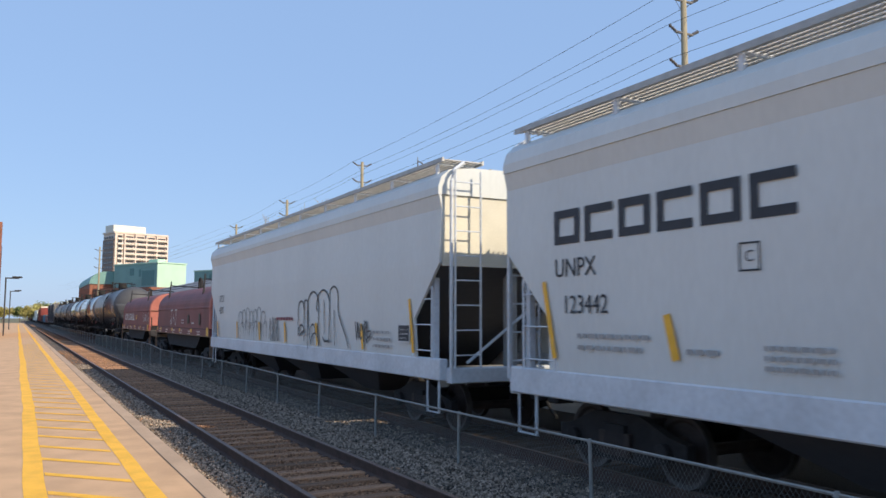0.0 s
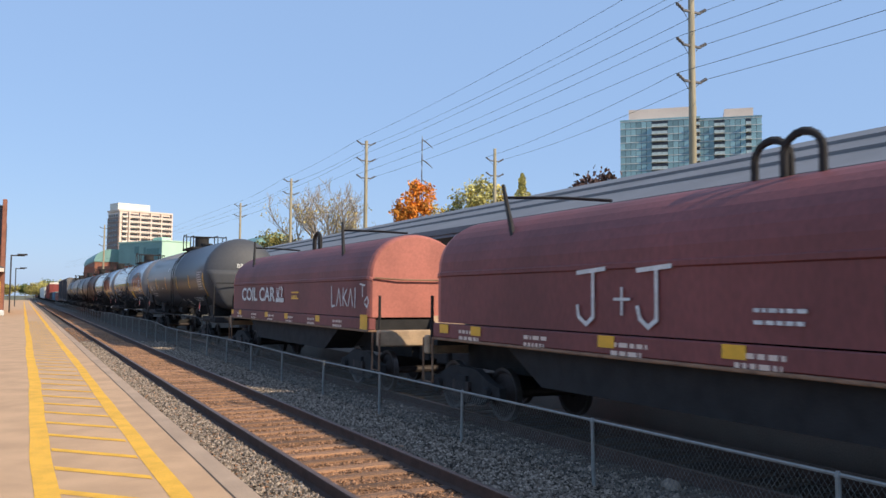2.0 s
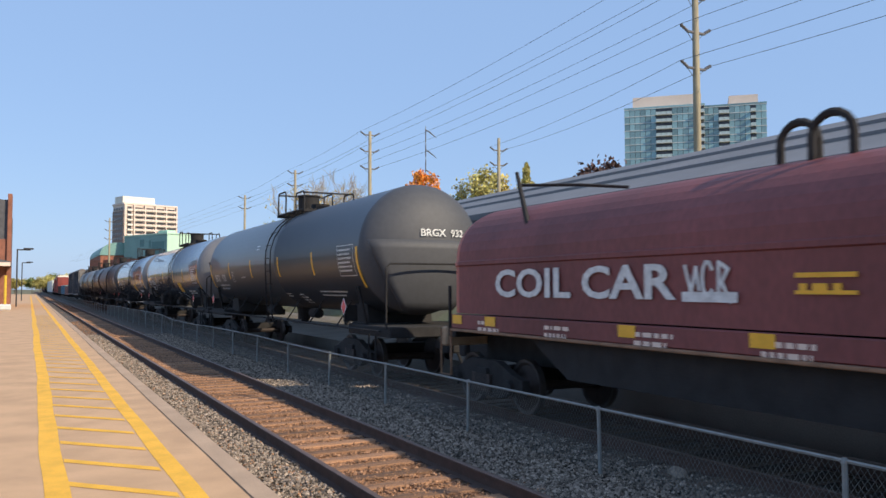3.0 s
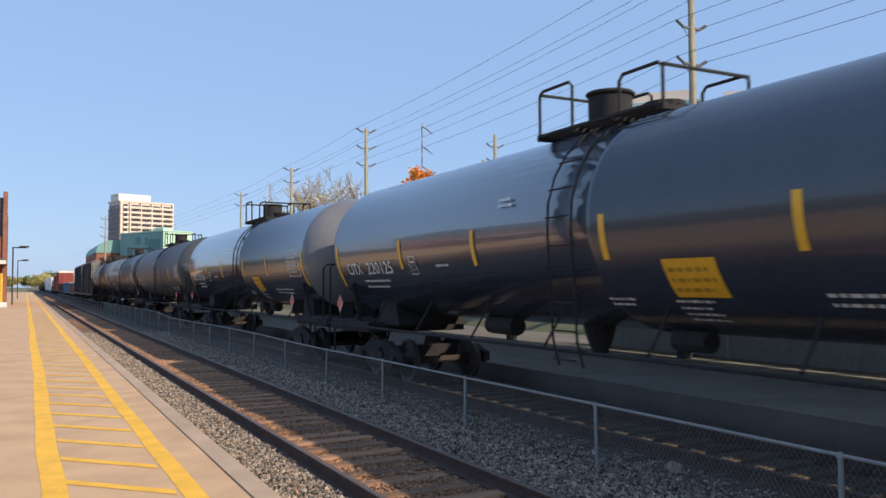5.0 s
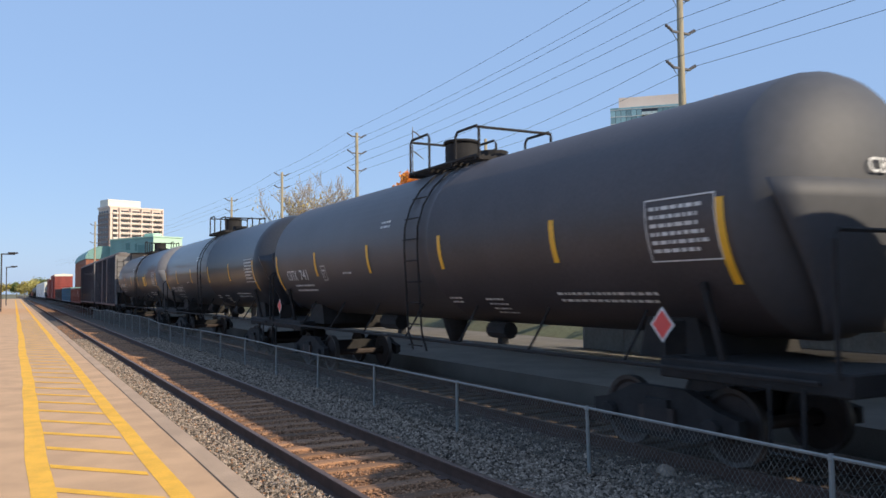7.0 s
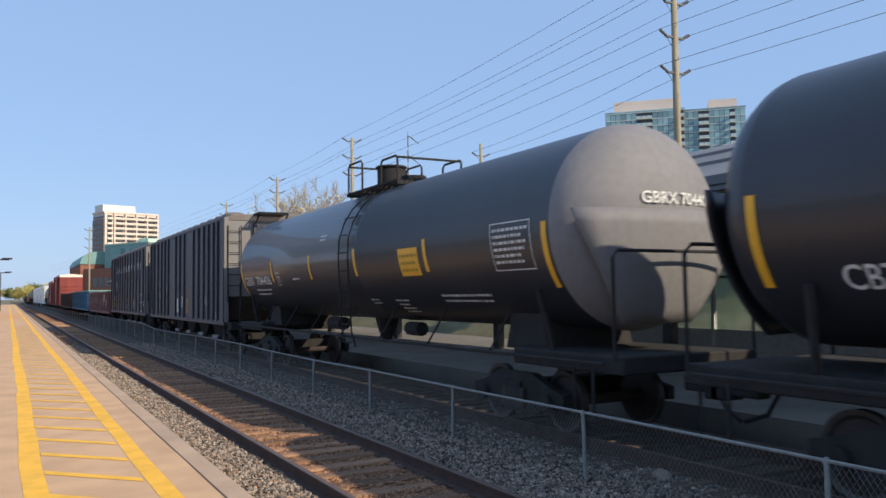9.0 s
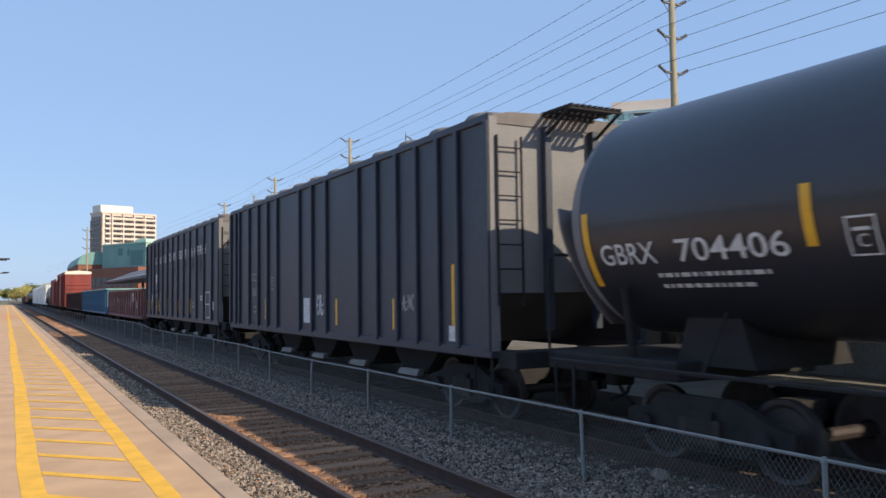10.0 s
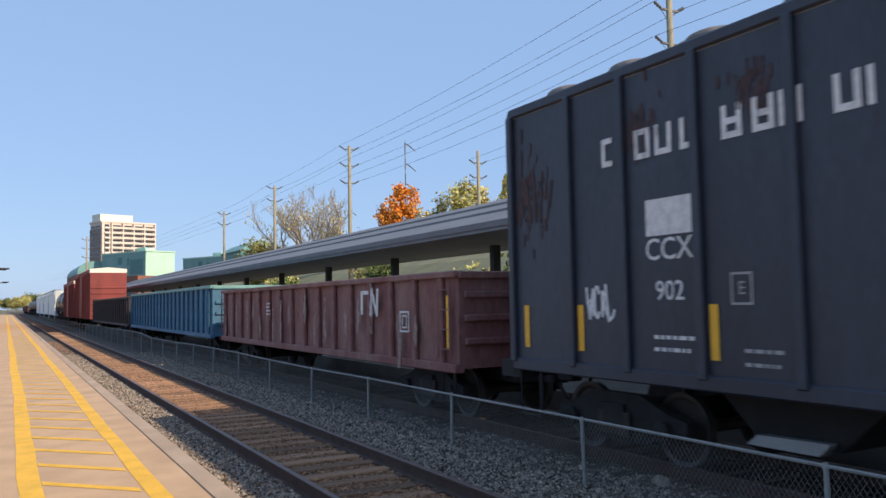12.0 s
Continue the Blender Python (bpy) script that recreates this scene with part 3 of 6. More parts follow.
# trees
def tree(name, x, y, height, crown, m, label, seed, leaves=2600, leaf=0.16, bare=False, cone=False, z0=-0.6):
    rnd = random.Random(seed)
    t = thing(name, label, "tree", pose(x, y, z0, 0, 0, rnd.uniform(0, 360)))
    bm = bmesh.new()
    tips = []

    def limb(p, d, l, r, depth):
        pts, q = [p], p.copy()
        for _ in range(3):
            d = (d + Vector((rnd.uniform(-1, 1), rnd.uniform(-1, 1), rnd.uniform(-0.3, 0.6))) * 0.2).normalized()
            q = q + d * l / 3
            pts.append(q.copy())
        tube(bm, pts, [r, r * 0.85, r * 0.7, r * 0.5], 6 if depth < 2 else 4, close=False)
        if depth >= (5 if bare else 3):
            tips.append(q)
            return
        for j in range((4 if depth else 7) if bare else (3 if depth else 5)):
            a = rnd.uniform(0, math.tau)
            if bare:
                if depth == 0:
                    a = j * math.tau / 7 + rnd.uniform(-0.3, 0.3)
                e = (d * 0.9 + Vector((math.cos(a), math.sin(a), 0.35)) * ((0.35 + 0.2 * (j % 4)) if depth == 0 else rnd.uniform(0.4, 0.85))).normalized()
                limb(pts[rnd.choice((1, 2, 3)) if depth else 2 + j % 2].copy(), e, l * (rnd.uniform(0.85, 0.95) if depth == 0 else rnd.uniform(0.5, 0.72)), max(r * 0.52, 0.022), depth + 1)
                continue
            e = (d * 0.75 + Vector((math.cos(a), math.sin(a), 0.25)) * rnd.uniform(0.5, 0.85)).normalized()
            limb(pts[rnd.choice((2, 3, 3))].copy(), e, l * rnd.uniform(0.55, 0.75), r * 0.5, depth + 1)
            if depth > 1:
                tips.append(pts[2].copy())
    if cone:
        tube(bm, [(0, 0, 0), (0, 0, height * 0.97)], [height * 0.02, 0.02], 6)
    else:
        limb(Vector((0, 0, 0)), Vector((0, 0, 1)), height * 0.36, height * 0.022, 0)
    part("trunk", bm, M_BARK_PALE if bare else M_BARK, t, smooth=True)
    rs = np.random.RandomState(seed)
    if cone:
        u = rs.rand(leaves)
        a = rs.rand(leaves) * math.tau
        r = crown * (1 - u) ** 0.75 * (0.35 + 0.65 * rs.rand(leaves)) * (0.75 + 0.25 * np.sin(u * 40))
        pos = np.stack([r * np.cos(a), r * np.sin(a), height * (0.12 + 0.88 * u) - 0.25 * r], 1)
    else:
        tp = np.array([tuple(p) for p in tips])
        hi = tp[:, 2].max()
        tp[:, 2] *= (height * 0.96) / hi
        sc = crown / max(np.abs(tp[:, :2]).max(), 0.1)
        for ob in (t.children[0],):
            for v in ob.data.vertices:
                k = min(1.0, v.co.z / (height * 0.3))
                v.co.x *= 1 + (sc - 1) * k
                v.co.y *= 1 + (sc - 1) * k
                v.co.z *= (height * 0.96) / hi
        tp[:, :2] *= sc
        if bare:
            tp = tp[tp[:, 2] < height * 0.8]
        pos = tp[rs.choice(len(tp), leaves)] + rs.randn(leaves, 3) * crown * (0.03 if bare else 0.15)
    n = rs.randn(leaves, 3)
    n /= np.linalg.norm(n, axis=1)[:, None]
    a = np.cross(n, rs.randn(leaves, 3))
    a /= np.linalg.norm(a, axis=1)[:, None]
    b = np.cross(n, a)
    s = leaf * (0.6 + 0.8 * rs.rand(leaves))[:, None]
    v = np.stack([pos - a * s, pos + b * s * 0.6 + n * s * 0.2, pos + a * s, pos - b * s * 0.6 + n * s * 0.2], 1)
    me = bpy.data.meshes.new("crown")
    me.from_pydata(v.reshape(-1, 3).tolist(), [], (np.arange(leaves * 4).reshape(-1, 4)).tolist())
    me.materials.append(m)
    share("crown", me, t, Matrix())
    return t


# poles and wires beside the line
def utility_pole(x, y, h, arms, label):
    p = thing("utility_pole", label, "utility pole", pose(x, y, -0.6), group="poles along the line")
    part("pole", tb([(0, 0, 0), (0, 0, h * 0.5), (0, 0, h)], [0.19, 0.16, 0.12], 10), M_POLEWOOD, p, smooth=True)
    for z in arms:
        part("crossarm", bev(bx(-0.5, 0.5, -0.045, 0.045, z - 0.05, z + 0.04), 0.01), M_INSUL, p)
        for s in (-1, 1):
            # ribbed insulator tilted up and outwards at each end of the arm
            b = bmesh.new()
            rib = [0.035, 0.075, 0.045, 0.08, 0.045, 0.08, 0.03]
            tube(b, [(s * (0.46 + 0.062 * k), 0, z + 0.02 + 0.034 * k) for k in range(7)], rib, 7)
            part("insulator", b, M_INSUL, p)
            part("brace", tb([(s * 0.42, 0.03, z - 0.04), (0, 0.1, z - 0.42)], 0.014, 4), M_INSUL, p)
    return p


TALL = "tall weathered timber utility pole with rows of crossarms"
SLIM = "slim timber utility pole with two crossarms"
# (x, y, height, arms from the top down)
POLES = [(24.2, -12.0, 17.2, (15.95, 14.55, 13.1, 11.6), TALL), (24.2, 24.1, 17.2, (15.95, 14.55, 13.1, 11.6), TALL), (24.2, 59.7, 15.25, (14.95, 13.6, 12.2), TALL),
         (24.2, 80.2, 14.8, (14.5, 13.2), SLIM), (24.2, 102.0, 14.5, (14.1, 12.8), SLIM)]
for q in POLES:
    utility_pole(*q)
SIDE_POLE = (33.5, 55.0, 14.7, (13.7, 12.5), "timber utility pole among the trees")
utility_pole(*SIDE_POLE)
p = thing("steel_pole", "slim dark steel pole with side insulators", "utility pole", pose(46.5, 95.0, -0.6), group="poles along the line")
part("pole", tb([(0, 0, 0), (0, 0, 16.0)], 0.05, 6), M_GALV, p)
for k in range(4):
    part("mast_section", tb([(0, 0, 16.0 + k * 2.05), (0, 0, 17.6 + k * 2.05)], 0.085, 6), M_INSUL, p)
    part("mast_joint", tb([(0, 0, 17.6 + k * 2.05), (0, 0, 18.05 + k * 2.05)], 0.05, 6), M_GALV, p)
for z in (18.3, 21.0, 23.7):
    part("insulator", tb([(0, 0, z), (0.6, 0, z - 0.3), (1.6, 0, z - 1.0)], [0.05, 0.09, 0.04], 6), M_INSUL, p)
utility_pole(11.9, 147.0, 14.6, (14.0, 12.5, 11.0), "distant timber utility pole with crossarms")


def wire(p, q, sag, r=0.014):
    pts = [Vector(p).lerp(Vector(q), t / 12) - Vector((0, 0, sag * 4 * (t / 12) * (1 - t / 12))) for t in range(13)]
    return tagged(part("overhead_wire", tb(pts, r, 4), M_WIRE), "thin dark overhead wire between poles", "wire", "wires along the line")


def span(p, q, pairs):
    """Two wires from each arm of one pole to an arm of the next."""
    for i, j in pairs:
        for s in (-0.88, 0.88):
            wire((p[0] + s, p[1], p[3][i] - 0.38), (q[0] + s, q[1], q[3][j] - 0.38), 0.009 * min(q[1] - p[1], 60), 0.013)


span(POLES[0], POLES[1], [(0, 0), (1, 1), (2, 2), (3, 3)])
span(POLES[1], POLES[2], [(0, 0), (1, 1), (2, 2)])
span(POLES[1], SIDE_POLE, [(3, 0)])
span(POLES[2], POLES[3], [(0, 0), (1, 1)])
span(POLES[3], POLES[4], [(0, 0), (1, 1)])
span(POLES[4], (14.0, 330.0, 14.0, (14.0, 12.6)), [(0, 0), (1, 1)])


# buildings in the distance
def tower():
    t = thing("apartment_tower", "beige concrete apartment tower with rows of balconies", "building", pose(52.6, 545, -0.6, 0, 0, 18))
    x0, x1, d, h = 0.0, 35.5, 17.0, 56.6
    part("wall", bx(x0, x1, 0, d, 0, h), M_BEIGE, t)
    # Dark sheet over the beige flank; its shade is put into the colour.
    part("side_wall", bx(x0 - 0.4, x0, 0.3, d, 0, h - 4), M_FLANK_SHADE, t, "flank in brown with shade painted in")
    part("penthouse", bx(x0 + 0.2, x0 + 21.5, 3, d - 2, h, h + 5.4), M_BEIGE_TOP, t, "pale rooftop block")
    part("parapet", bx(x0 - 0.5, x1 + 0.4, -0.4, d + 0.4, h - 0.2, h + 0.9), M_BEIGE, t)
    bay = (x1 - x0 - 6.6) / 4
    win = slab = rail = fin = wrap = None
    for f in range(17):
        z = 1.6 + f * 3.2
        for k in range(4):
            m = pose(x0 + 6.0 + (k + 0.5) * bay, -0.03, z)
            if win is None:
                win = part("window", bx(-bay * 0.36, bay * 0.36, -0.02, 0.06, 0, 2.2), M_GLASSDARK, t, at=m).data
                slab = part("balcony_slab", bx(-bay * 0.47, bay * 0.47, -1.6, 0.0, -0.28, 0.0), M_BEIGE_TOP, t, at=m).data
                rail = part("balcony_rail", bx(-bay * 0.47, bay * 0.47, -1.6, -1.5, 0.05, 1.1), M_BEIGE, t, at=m).data
            else:
                share("window", win, t, m)
                share("balcony_slab", slab, t, m)
                share("balcony_rail", rail, t, m)
        m = pose(x0 + 3.3, -0.03, z)
        if wrap is None:
            wrap = part("corner_balcony", bx(-1.7, 1.7, -1.4, 0, -0.3, 0.8), M_BEIGE_TOP, t, at=m).data
            fin = part("corner_window", bx(-1.5, 1.5, -0.02, 0.06, 0.8, 2.4), M_GLASSDARK, t, at=m).data
        else:
            share("corner_balcony", wrap, t, m)
            share("corner_window", fin, t, m)
    side = None
    for f in range(17):
        for k in range(4):
            m = pose(x0 - 0.42, 3.0 + k * 3.7, 1.9 + f * 3.2)
            if side is None:
                side = part("side_window", bx(-0.02, 0.03, -1.2, 1.2, 0, 1.5), M_GLASSDARK, t, at=m).data
            else:
                share("side_window", side, t, m)
    for k in range(5):
        part("pier", bx(x0 + 6.0 + k * bay - 0.4, x0 + 6.0 + k * bay + 0.4, -1.7, 0.0, 0, h), M_BEIGE, t)
    part("corner_pier", bx(x0, x0 + 1.5, -0.5, 0.0, 0, h), M_BEIGE, t)


tower()


def civic_block(x, y, w, d, h, base, label):
    """Metal-clad block turned to the line: shade coloured as a copper-green flank, sunlight as a mint front."""
    t = thing("civic_building", label, "building", pose(x, y, -0.6, 0, 0, 25.5), group="green-roofed buildings")
    part("brick_base", bx(-4, w + 12, -2, d + 14, 0, base), M_BRICK, t, "dark red brick lower storeys")
    part("wall", bx(0, w, 0, d, base, h), M_MINT, t, "metal panels in mint that stands for sunlight")
    # Thin darker skin over the mint wall paints in the flank's shade.
    part("side_cladding", bx(-0.05, 0, 0.05, d - 0.05, base, h - 0.05), M_TEAL, t, "copper-green skin with the flank's shade in its colour")
    part("parapet", bx(-0.25, w + 0.25, -0.25, d + 0.25, h, h + 0.35), M_MINT, t)
    for u, v, k, g in ((0.06, 0.4, 0.28, 0.62), (0.52, 0.68, 0.10, 0.3), (0.36, 0.62, 0.05, 0.3)):
        part("window", bx(-0.10, -0.05, d * u, d * (u + k), base + (h - base) * (v - g / 2), base + (h - base) * (v + g / 2)), M_TEAL_DARK, t)
    for k in range(7):
        part("base_window", bx(-4.06, -4.0, d * (0.05 + 0.14 * k), d * (0.05 + 0.14 * k) + 2.4, base * 0.5, base * 0.75), M_GLASSDARK, t)
    part("roof_unit", bx(w * 0.3, w * 0.6, d * 0.2, d * 0.4, h + 0.35, h + 1.6), M_MINT, t)
    return t


civic_block(37.7, 260, 10.4, 24, 19.6, 12.0, "mint and copper-green civic building on a dark brick base")
civic_block(63.0, 265, 7.0, 22, 18.6, 12.0, "pale mint low building on a brick base")
t = thing("domed_roof_building", "low brick building with a curved copper-green roof", "building", pose(0, 285, -0.6), group="green-roofed buildings")
part("wall", bx(20.4, 36.4, 0, 50, 0, 13.6), M_BRICK, t)
part("roof", extr(bmesh.new(), [(20.2, 13.6)] + [(20.2 + 5 * (1 - math.cos(a)), 13.6 + 4.2 * math.sin(a)) for a in (radians(q) for q in range(10, 91, 10))] + [(36.6, 18.0), (36.6, 13.6)], -0.3, 50.3), M_TEAL, t, "curved copper-green roof")
t = thing("domed_roof_building", "building with a curved copper-green roof behind trees", "building", pose(0, 190, -0.6), group="green-roofed buildings")
part("wall", bx(49, 59, 0, 20, 0, 15.6), M_TEAL_DARK, t)
part("roof", extr(bmesh.new(), [(48.6 + 10.8 * k / 8, 15.6 + 2.4 * math.sin(math.pi * k / 8)) for k in range(9)], -0.3, 20.3), M_TEAL, t, "curved copper-green roof")


def condo(x, y, w, d, n, rise, label, columns, top):
    """Glass tower of n storeys: panes between slab edges, columns of white-edged balconies, a beige rooftop block."""
    t = thing("glass_tower", label, "building", pose(x, y, -0.6, 0, 0, -45), group="glass apartment towers")
    part("core", bx(0.4, w - 0.4, 0.4, d - 0.4, 0, n * rise - 0.2), M_GLASSDARK, t)
    bays, flank = int(w / 2.1), int(d / 2.4)
    made = {}

    def put(name, build, m, where):
        if name not in made:
            made[name] = part(name.split("/")[0], build(), m, t, at=where).data
        else:
            share(name.split("/")[0], made[name], t, where)

    for f in range(n + 1):
        z = f * rise
        put("floor_slab", lambda: bx(-0.12, w + 0.12, -0.12, d + 0.12, -0.1, 0.16), M_CONDO_SLAB, pose(0, 0, z))
        if f < n - 11 or f == n:
            continue
        for k in range(bays):
            at = (k + 0.5) * w / bays
            if k in columns:
                put("balcony", lambda: bx(-w / bays * 0.5, w / bays * 0.5, -1.5, 0.0, -0.05, 0.2), M_CONDO_SLAB, pose(at, -0.12, z))
                put("balcony_rail", lambda: bx(-w / bays * 0.48, w / bays * 0.48, -1.5, -1.44, 0.2, 1.25), M_CONDO_RAIL, pose(at, -0.12, z))
            else:
                put("pane", lambda: bx(-w / bays * 0.46, w / bays * 0.46, 0.0, 0.2, 0.16, rise - 0.1), M_CONDO, pose(at, 0.0, z))
        for k in range(flank):
            put("pane/flank", lambda: bx(0.0, 0.2, -d / flank * 0.46, d / flank * 0.46, 0.16, rise - 0.1), M_CONDO, pose(0, (k + 0.5) * d / flank, z))
    part("parapet", bx(-0.15, w + 0.15, -0.15, d + 0.15, n * rise + 0.16, n * rise + 0.9), M_CONDO, t)
    part("penthouse", bx(w * top[0], w * top[1], d * 0.12, d * 0.8, n * rise + 0.16, n * rise + top[2]), M_BEIGE, t, "beige rooftop block")
    part("roof_unit", bx(w * top[0] + 1, w * top[0] + 4, d * 0.3, d * 0.5, n * rise + top[2], n * rise + top[2] + 1.4), M_GREYPAINT, t)
    return t


condo(231.0, 273.0, 33.5, 34, 26, 3.10, "blue-green glass apartment tower with white balconies", (6, 7, 8, 14), (0.1, 0.96, 6.2))
condo(256.0, 251.5, 25.5, 32, 26, 3.08, "second glass apartment tower with a beige top", (3, 4, 9), (0.42, 0.88, 5.2))

# trees beyond the far platform
tree("maple_tree", 36.5, 76, 15.0, 2.1, M_LEAF_O, "maple with dense orange autumn leaves", 11, leaves=6500, leaf=0.18)
tree("bare_tree", 32.8, 95, 18.2, 8.6, M_LEAF_Y, "nearly bare tree with a few yellow leaves", 12, leaves=1500, leaf=0.12, bare=True)
tree("tree", 44.0, 76, 15.8, 2.5, M_LEAF_YG, "yellow-green autumn tree beyond the canopy", 13, leaves=3800, leaf=0.18)
tree("tree", 41.8, 77, 13.3, 1.9, M_LEAF_G, "small dark green tree beside the maple", 14, leaves=3400, leaf=0.17)
tree("conifer", 50.6, 77, 17.0, 4.6, M_LEAF_YG, "pale green conifer beyond the canopy", 15, leaves=3600, leaf=0.2, cone=True)
tree("tree", 47.3, 75, 15.0, 2.2, M_LEAF_Y, "yellow autumn tree beside a conifer", 16, leaves=3200, leaf=0.18)
tree("tree", 39.3, 75, 12.8, 1.5, M_LEAF_Y, "small yellow tree beside the maple", 20, leaves=1800, leaf=0.17)
tree("tree", 48.9, 61, 14.8, 3.6, M_LEAF_P, "dark purple-leaved tree behind the canopy", 17, leaves=9000, leaf=0.26)
tree("tree", 28.6, 104, 11.5, 3.4, M_LEAF_OLIVE, "rounded green tree near the poles", 18, leaves=3600, leaf=0.2)
tree("tree", 33.5, 74, 9.6, 1.3, M_LEAF_G, "small green tree under the maple", 19, leaves=1400, leaf=0.15)
FAR_TREES = ((4, 400, 7.0), (8, 425, 8.5), (12, 440, 9.5), (-5, 340, 6.0), (16, 455, 9.0), (1, 450, 7.5), (-9, 370, 7.5), (20, 470, 10.0))
for k, (x, y, h) in enumerate(FAR_TREES):
    tree("tree", x, y, h, h * 0.5, (M_LEAF_OLIVE, M_LEAF_YG, M_LEAF_G)[k % 3], "distant yellow-green autumn tree at the end of the line", 30 + k, leaves=2400, leaf=0.3)
for k in range(14):
    tree("bush", 23.5 + (k % 3) * 1.7, 14 + k * 6.5, 2.6 + (k % 4) * 0.6, 1.9, M_LEAF_YG if k % 3 else M_LEAF_G, "shrub on the slope behind the far platform", 50 + k, leaves=900, leaf=0.17, z0=1.0)
tagged(part("grass_bank", extr(bmesh.new(), [(19.5, -0.62), (21.5, 0.6), (25.0, 3.0), (29.0, 4.9), (34.0, 6.1), (44.0, 6.4), (60.0, -0.62)], -60, 180), M_GRASS), "pale green grass bank behind the far platform", "grass bank", kind="structure")


# station hall and lamps at the far end of the platform
def hall():
    h = thing("station_hall", "brick station hall with a slate gable roof", "building", pose(-2.0, 92, 0))
    part("wall", bx(-9, -0.15, 0, 26, 0, 7.0), M_BRICK, h)
    part("pier", bev(bx(-0.15, 0.25, -0.3, 1.2, 0, 11.6), 0.04), M_BRICK, h, "tall brick corner pier")
    part("gable", extr(bmesh.new(), [(-9, 7.0), (-0.15, 7.0), (-0.15, 11.0), (-4, 11.2), (-9, 9)], 0.2, 26), M_SLATE, h, "dark slate upper wall")
    part("awning", extr(bmesh.new(), [(-3.5, 4.2), (0.3, 4.2), (0.3, 4.6), (-3.5, 5.4)], -5, 0.2), M_SLATE, h)
    part("awning_edge", bx(-3.5, 0.32, -5.1, -5.0, 4.15, 4.5), M_BEIGE, h)
    part("window", bx(-2.4, -1.0, -0.06, 0.0, 1.0, 2.8), M_GLASSDARK, h)
    part("window_frame", bx(-2.5, -0.9, -0.04, -0.001, 0.9, 2.9), M_BEIGE, h)


hall()


def lamp_post(x, y, h, label):
    l = thing("platform_lamp", label, "lamp post", pose(x, y, 0), group="platform lamps")
    part("post", tb([(0, 0, 0), (0, 0, h)], 0.08, 8), M_LAMPPOST, l)
    part("arm", bx(-0.08, 1.3, -0.06, 0.06, h - 0.08, h + 0.06), M_LAMPPOST, l)
    part("lamp_head", bev(bx(0.6, 1.6, -0.2, 0.2, h + 0.02, h + 0.2), 0.04), M_LAMPPOST, l)
    return l


lamp_post(-1.3, 100, 6.3, "dark platform lamp post with an arm")
lamp_post(-1.2, 150, 6.3, "dark platform lamp post far along the platform")
b = thing("bollard", "yellow steel post in a white concrete foot", "bollard", pose(-2.0, 84, 0))
part("post", tb([(0, 0, 0), (0, 0, 3.2)], 0.12, 8), M_YELLOWPOST, b)
part("foot", bev(bx(-0.5, 0.5, -0.5, 0.5, 0, 0.55), 0.1), M_CONDO_SLAB, b)


# ---- the train ----
CARS = []   # (car, distance along the train)
WHEELSETS = []


def wheelset(parent, y):
    bm = bmesh.new()
    tube(bm, [(-0.95, 0, 0), (0.95, 0, 0)], 0.08, 8)
    for s in (-1, 1):
        prof = [(0.12, 0.69), (0.20, 0.70), (0.40, 0.715), (0.457, 0.69), (0.457, 0.80), (0.40, 0.79), (0.36, 0.755), (0.20, 0.77), (0.14, 0.83), (0.10, 0.84)]
        rings = [[bm.verts.new((s * x, r * math.cos(a), r * math.sin(a))) for a in (math.tau * k / 28 for k in range(28))] for r, x in prof]
        for i, (q, w) in enumerate(zip(rings, rings[1:])):
            for k in range(28):
                bm.faces.new((q[k], q[(k + 1) % 28], w[(k + 1) % 28], w[k])).material_index = 1 if 2 <= i <= 4 else 0
    bmesh.ops.recalc_face_normals(bm, faces=bm.faces[:])
    ob = part("wheelset", bm, [M_WHEEL, M_STEEL], parent, "steel wheels with worn bright rims", at=pose(0, y, 0.457))
    WHEELSETS.append((ob, y))
    return ob


TRUCK = []


def truck(car, y):
    """A two-axle bogie; one side frame on each side, springs, bolster, two wheelsets."""
    if TRUCK:
        src = TRUCK[0]
        t = share("truck", src.data, car, pose(0, y, 0))
        for c in src.children:
            k = share(c.name.split(".")[0], c.data, t, c.matrix_basis.copy())
            if c.data.name.startswith("wheelset"):
                WHEELSETS.append((k, round(c.location.y, 2)))
        return t
    b = bmesh.new()
    for s in (-1, 1):
        x = s * 1.02
        out = [(-1.25, 0.40), (-1.25, 0.60), (-0.95, 0.66), (-0.45, 0.86), (0.45, 0.86), (0.95, 0.66), (1.25, 0.60), (1.25, 0.40), (0.95, 0.44), (0.55, 0.24), (-0.55, 0.24), (-0.95, 0.44)]
        m = extr_x(out, x - 0.07, x + 0.07)
        me = bpy.data.meshes.new("tmp")
        m.to_mesh(me)
        m.free()
        b.from_mesh(me)
        bpy.data.meshes.remove(me)
    box(b, -1.15, 1.15, -0.2, 0.2, 0.45, 0.72)
    t = part("truck", b, M_BLACK, car, "dark cast bogie", at=pose(0, y, 0))
    TRUCK.append(t)
    for s in (-1, 1):
        for q in (-0.89, 0.89):
            part("bearing", bev(tb([(s * 1.09, q, 0.457), (s * 1.18, q, 0.457)], 0.13, 10), 0.01), M_BLACK, t)
        sp = bmesh.new()
        box(sp, s * 1.05 - 0.1, s * 1.05 + 0.1, -0.3, 0.3, 0.32, 0.62)
        part("spring_nest", sp, M_WHEEL, t)
    wheelset(t, -0.89)
    wheelset(t, 0.89)
    return t


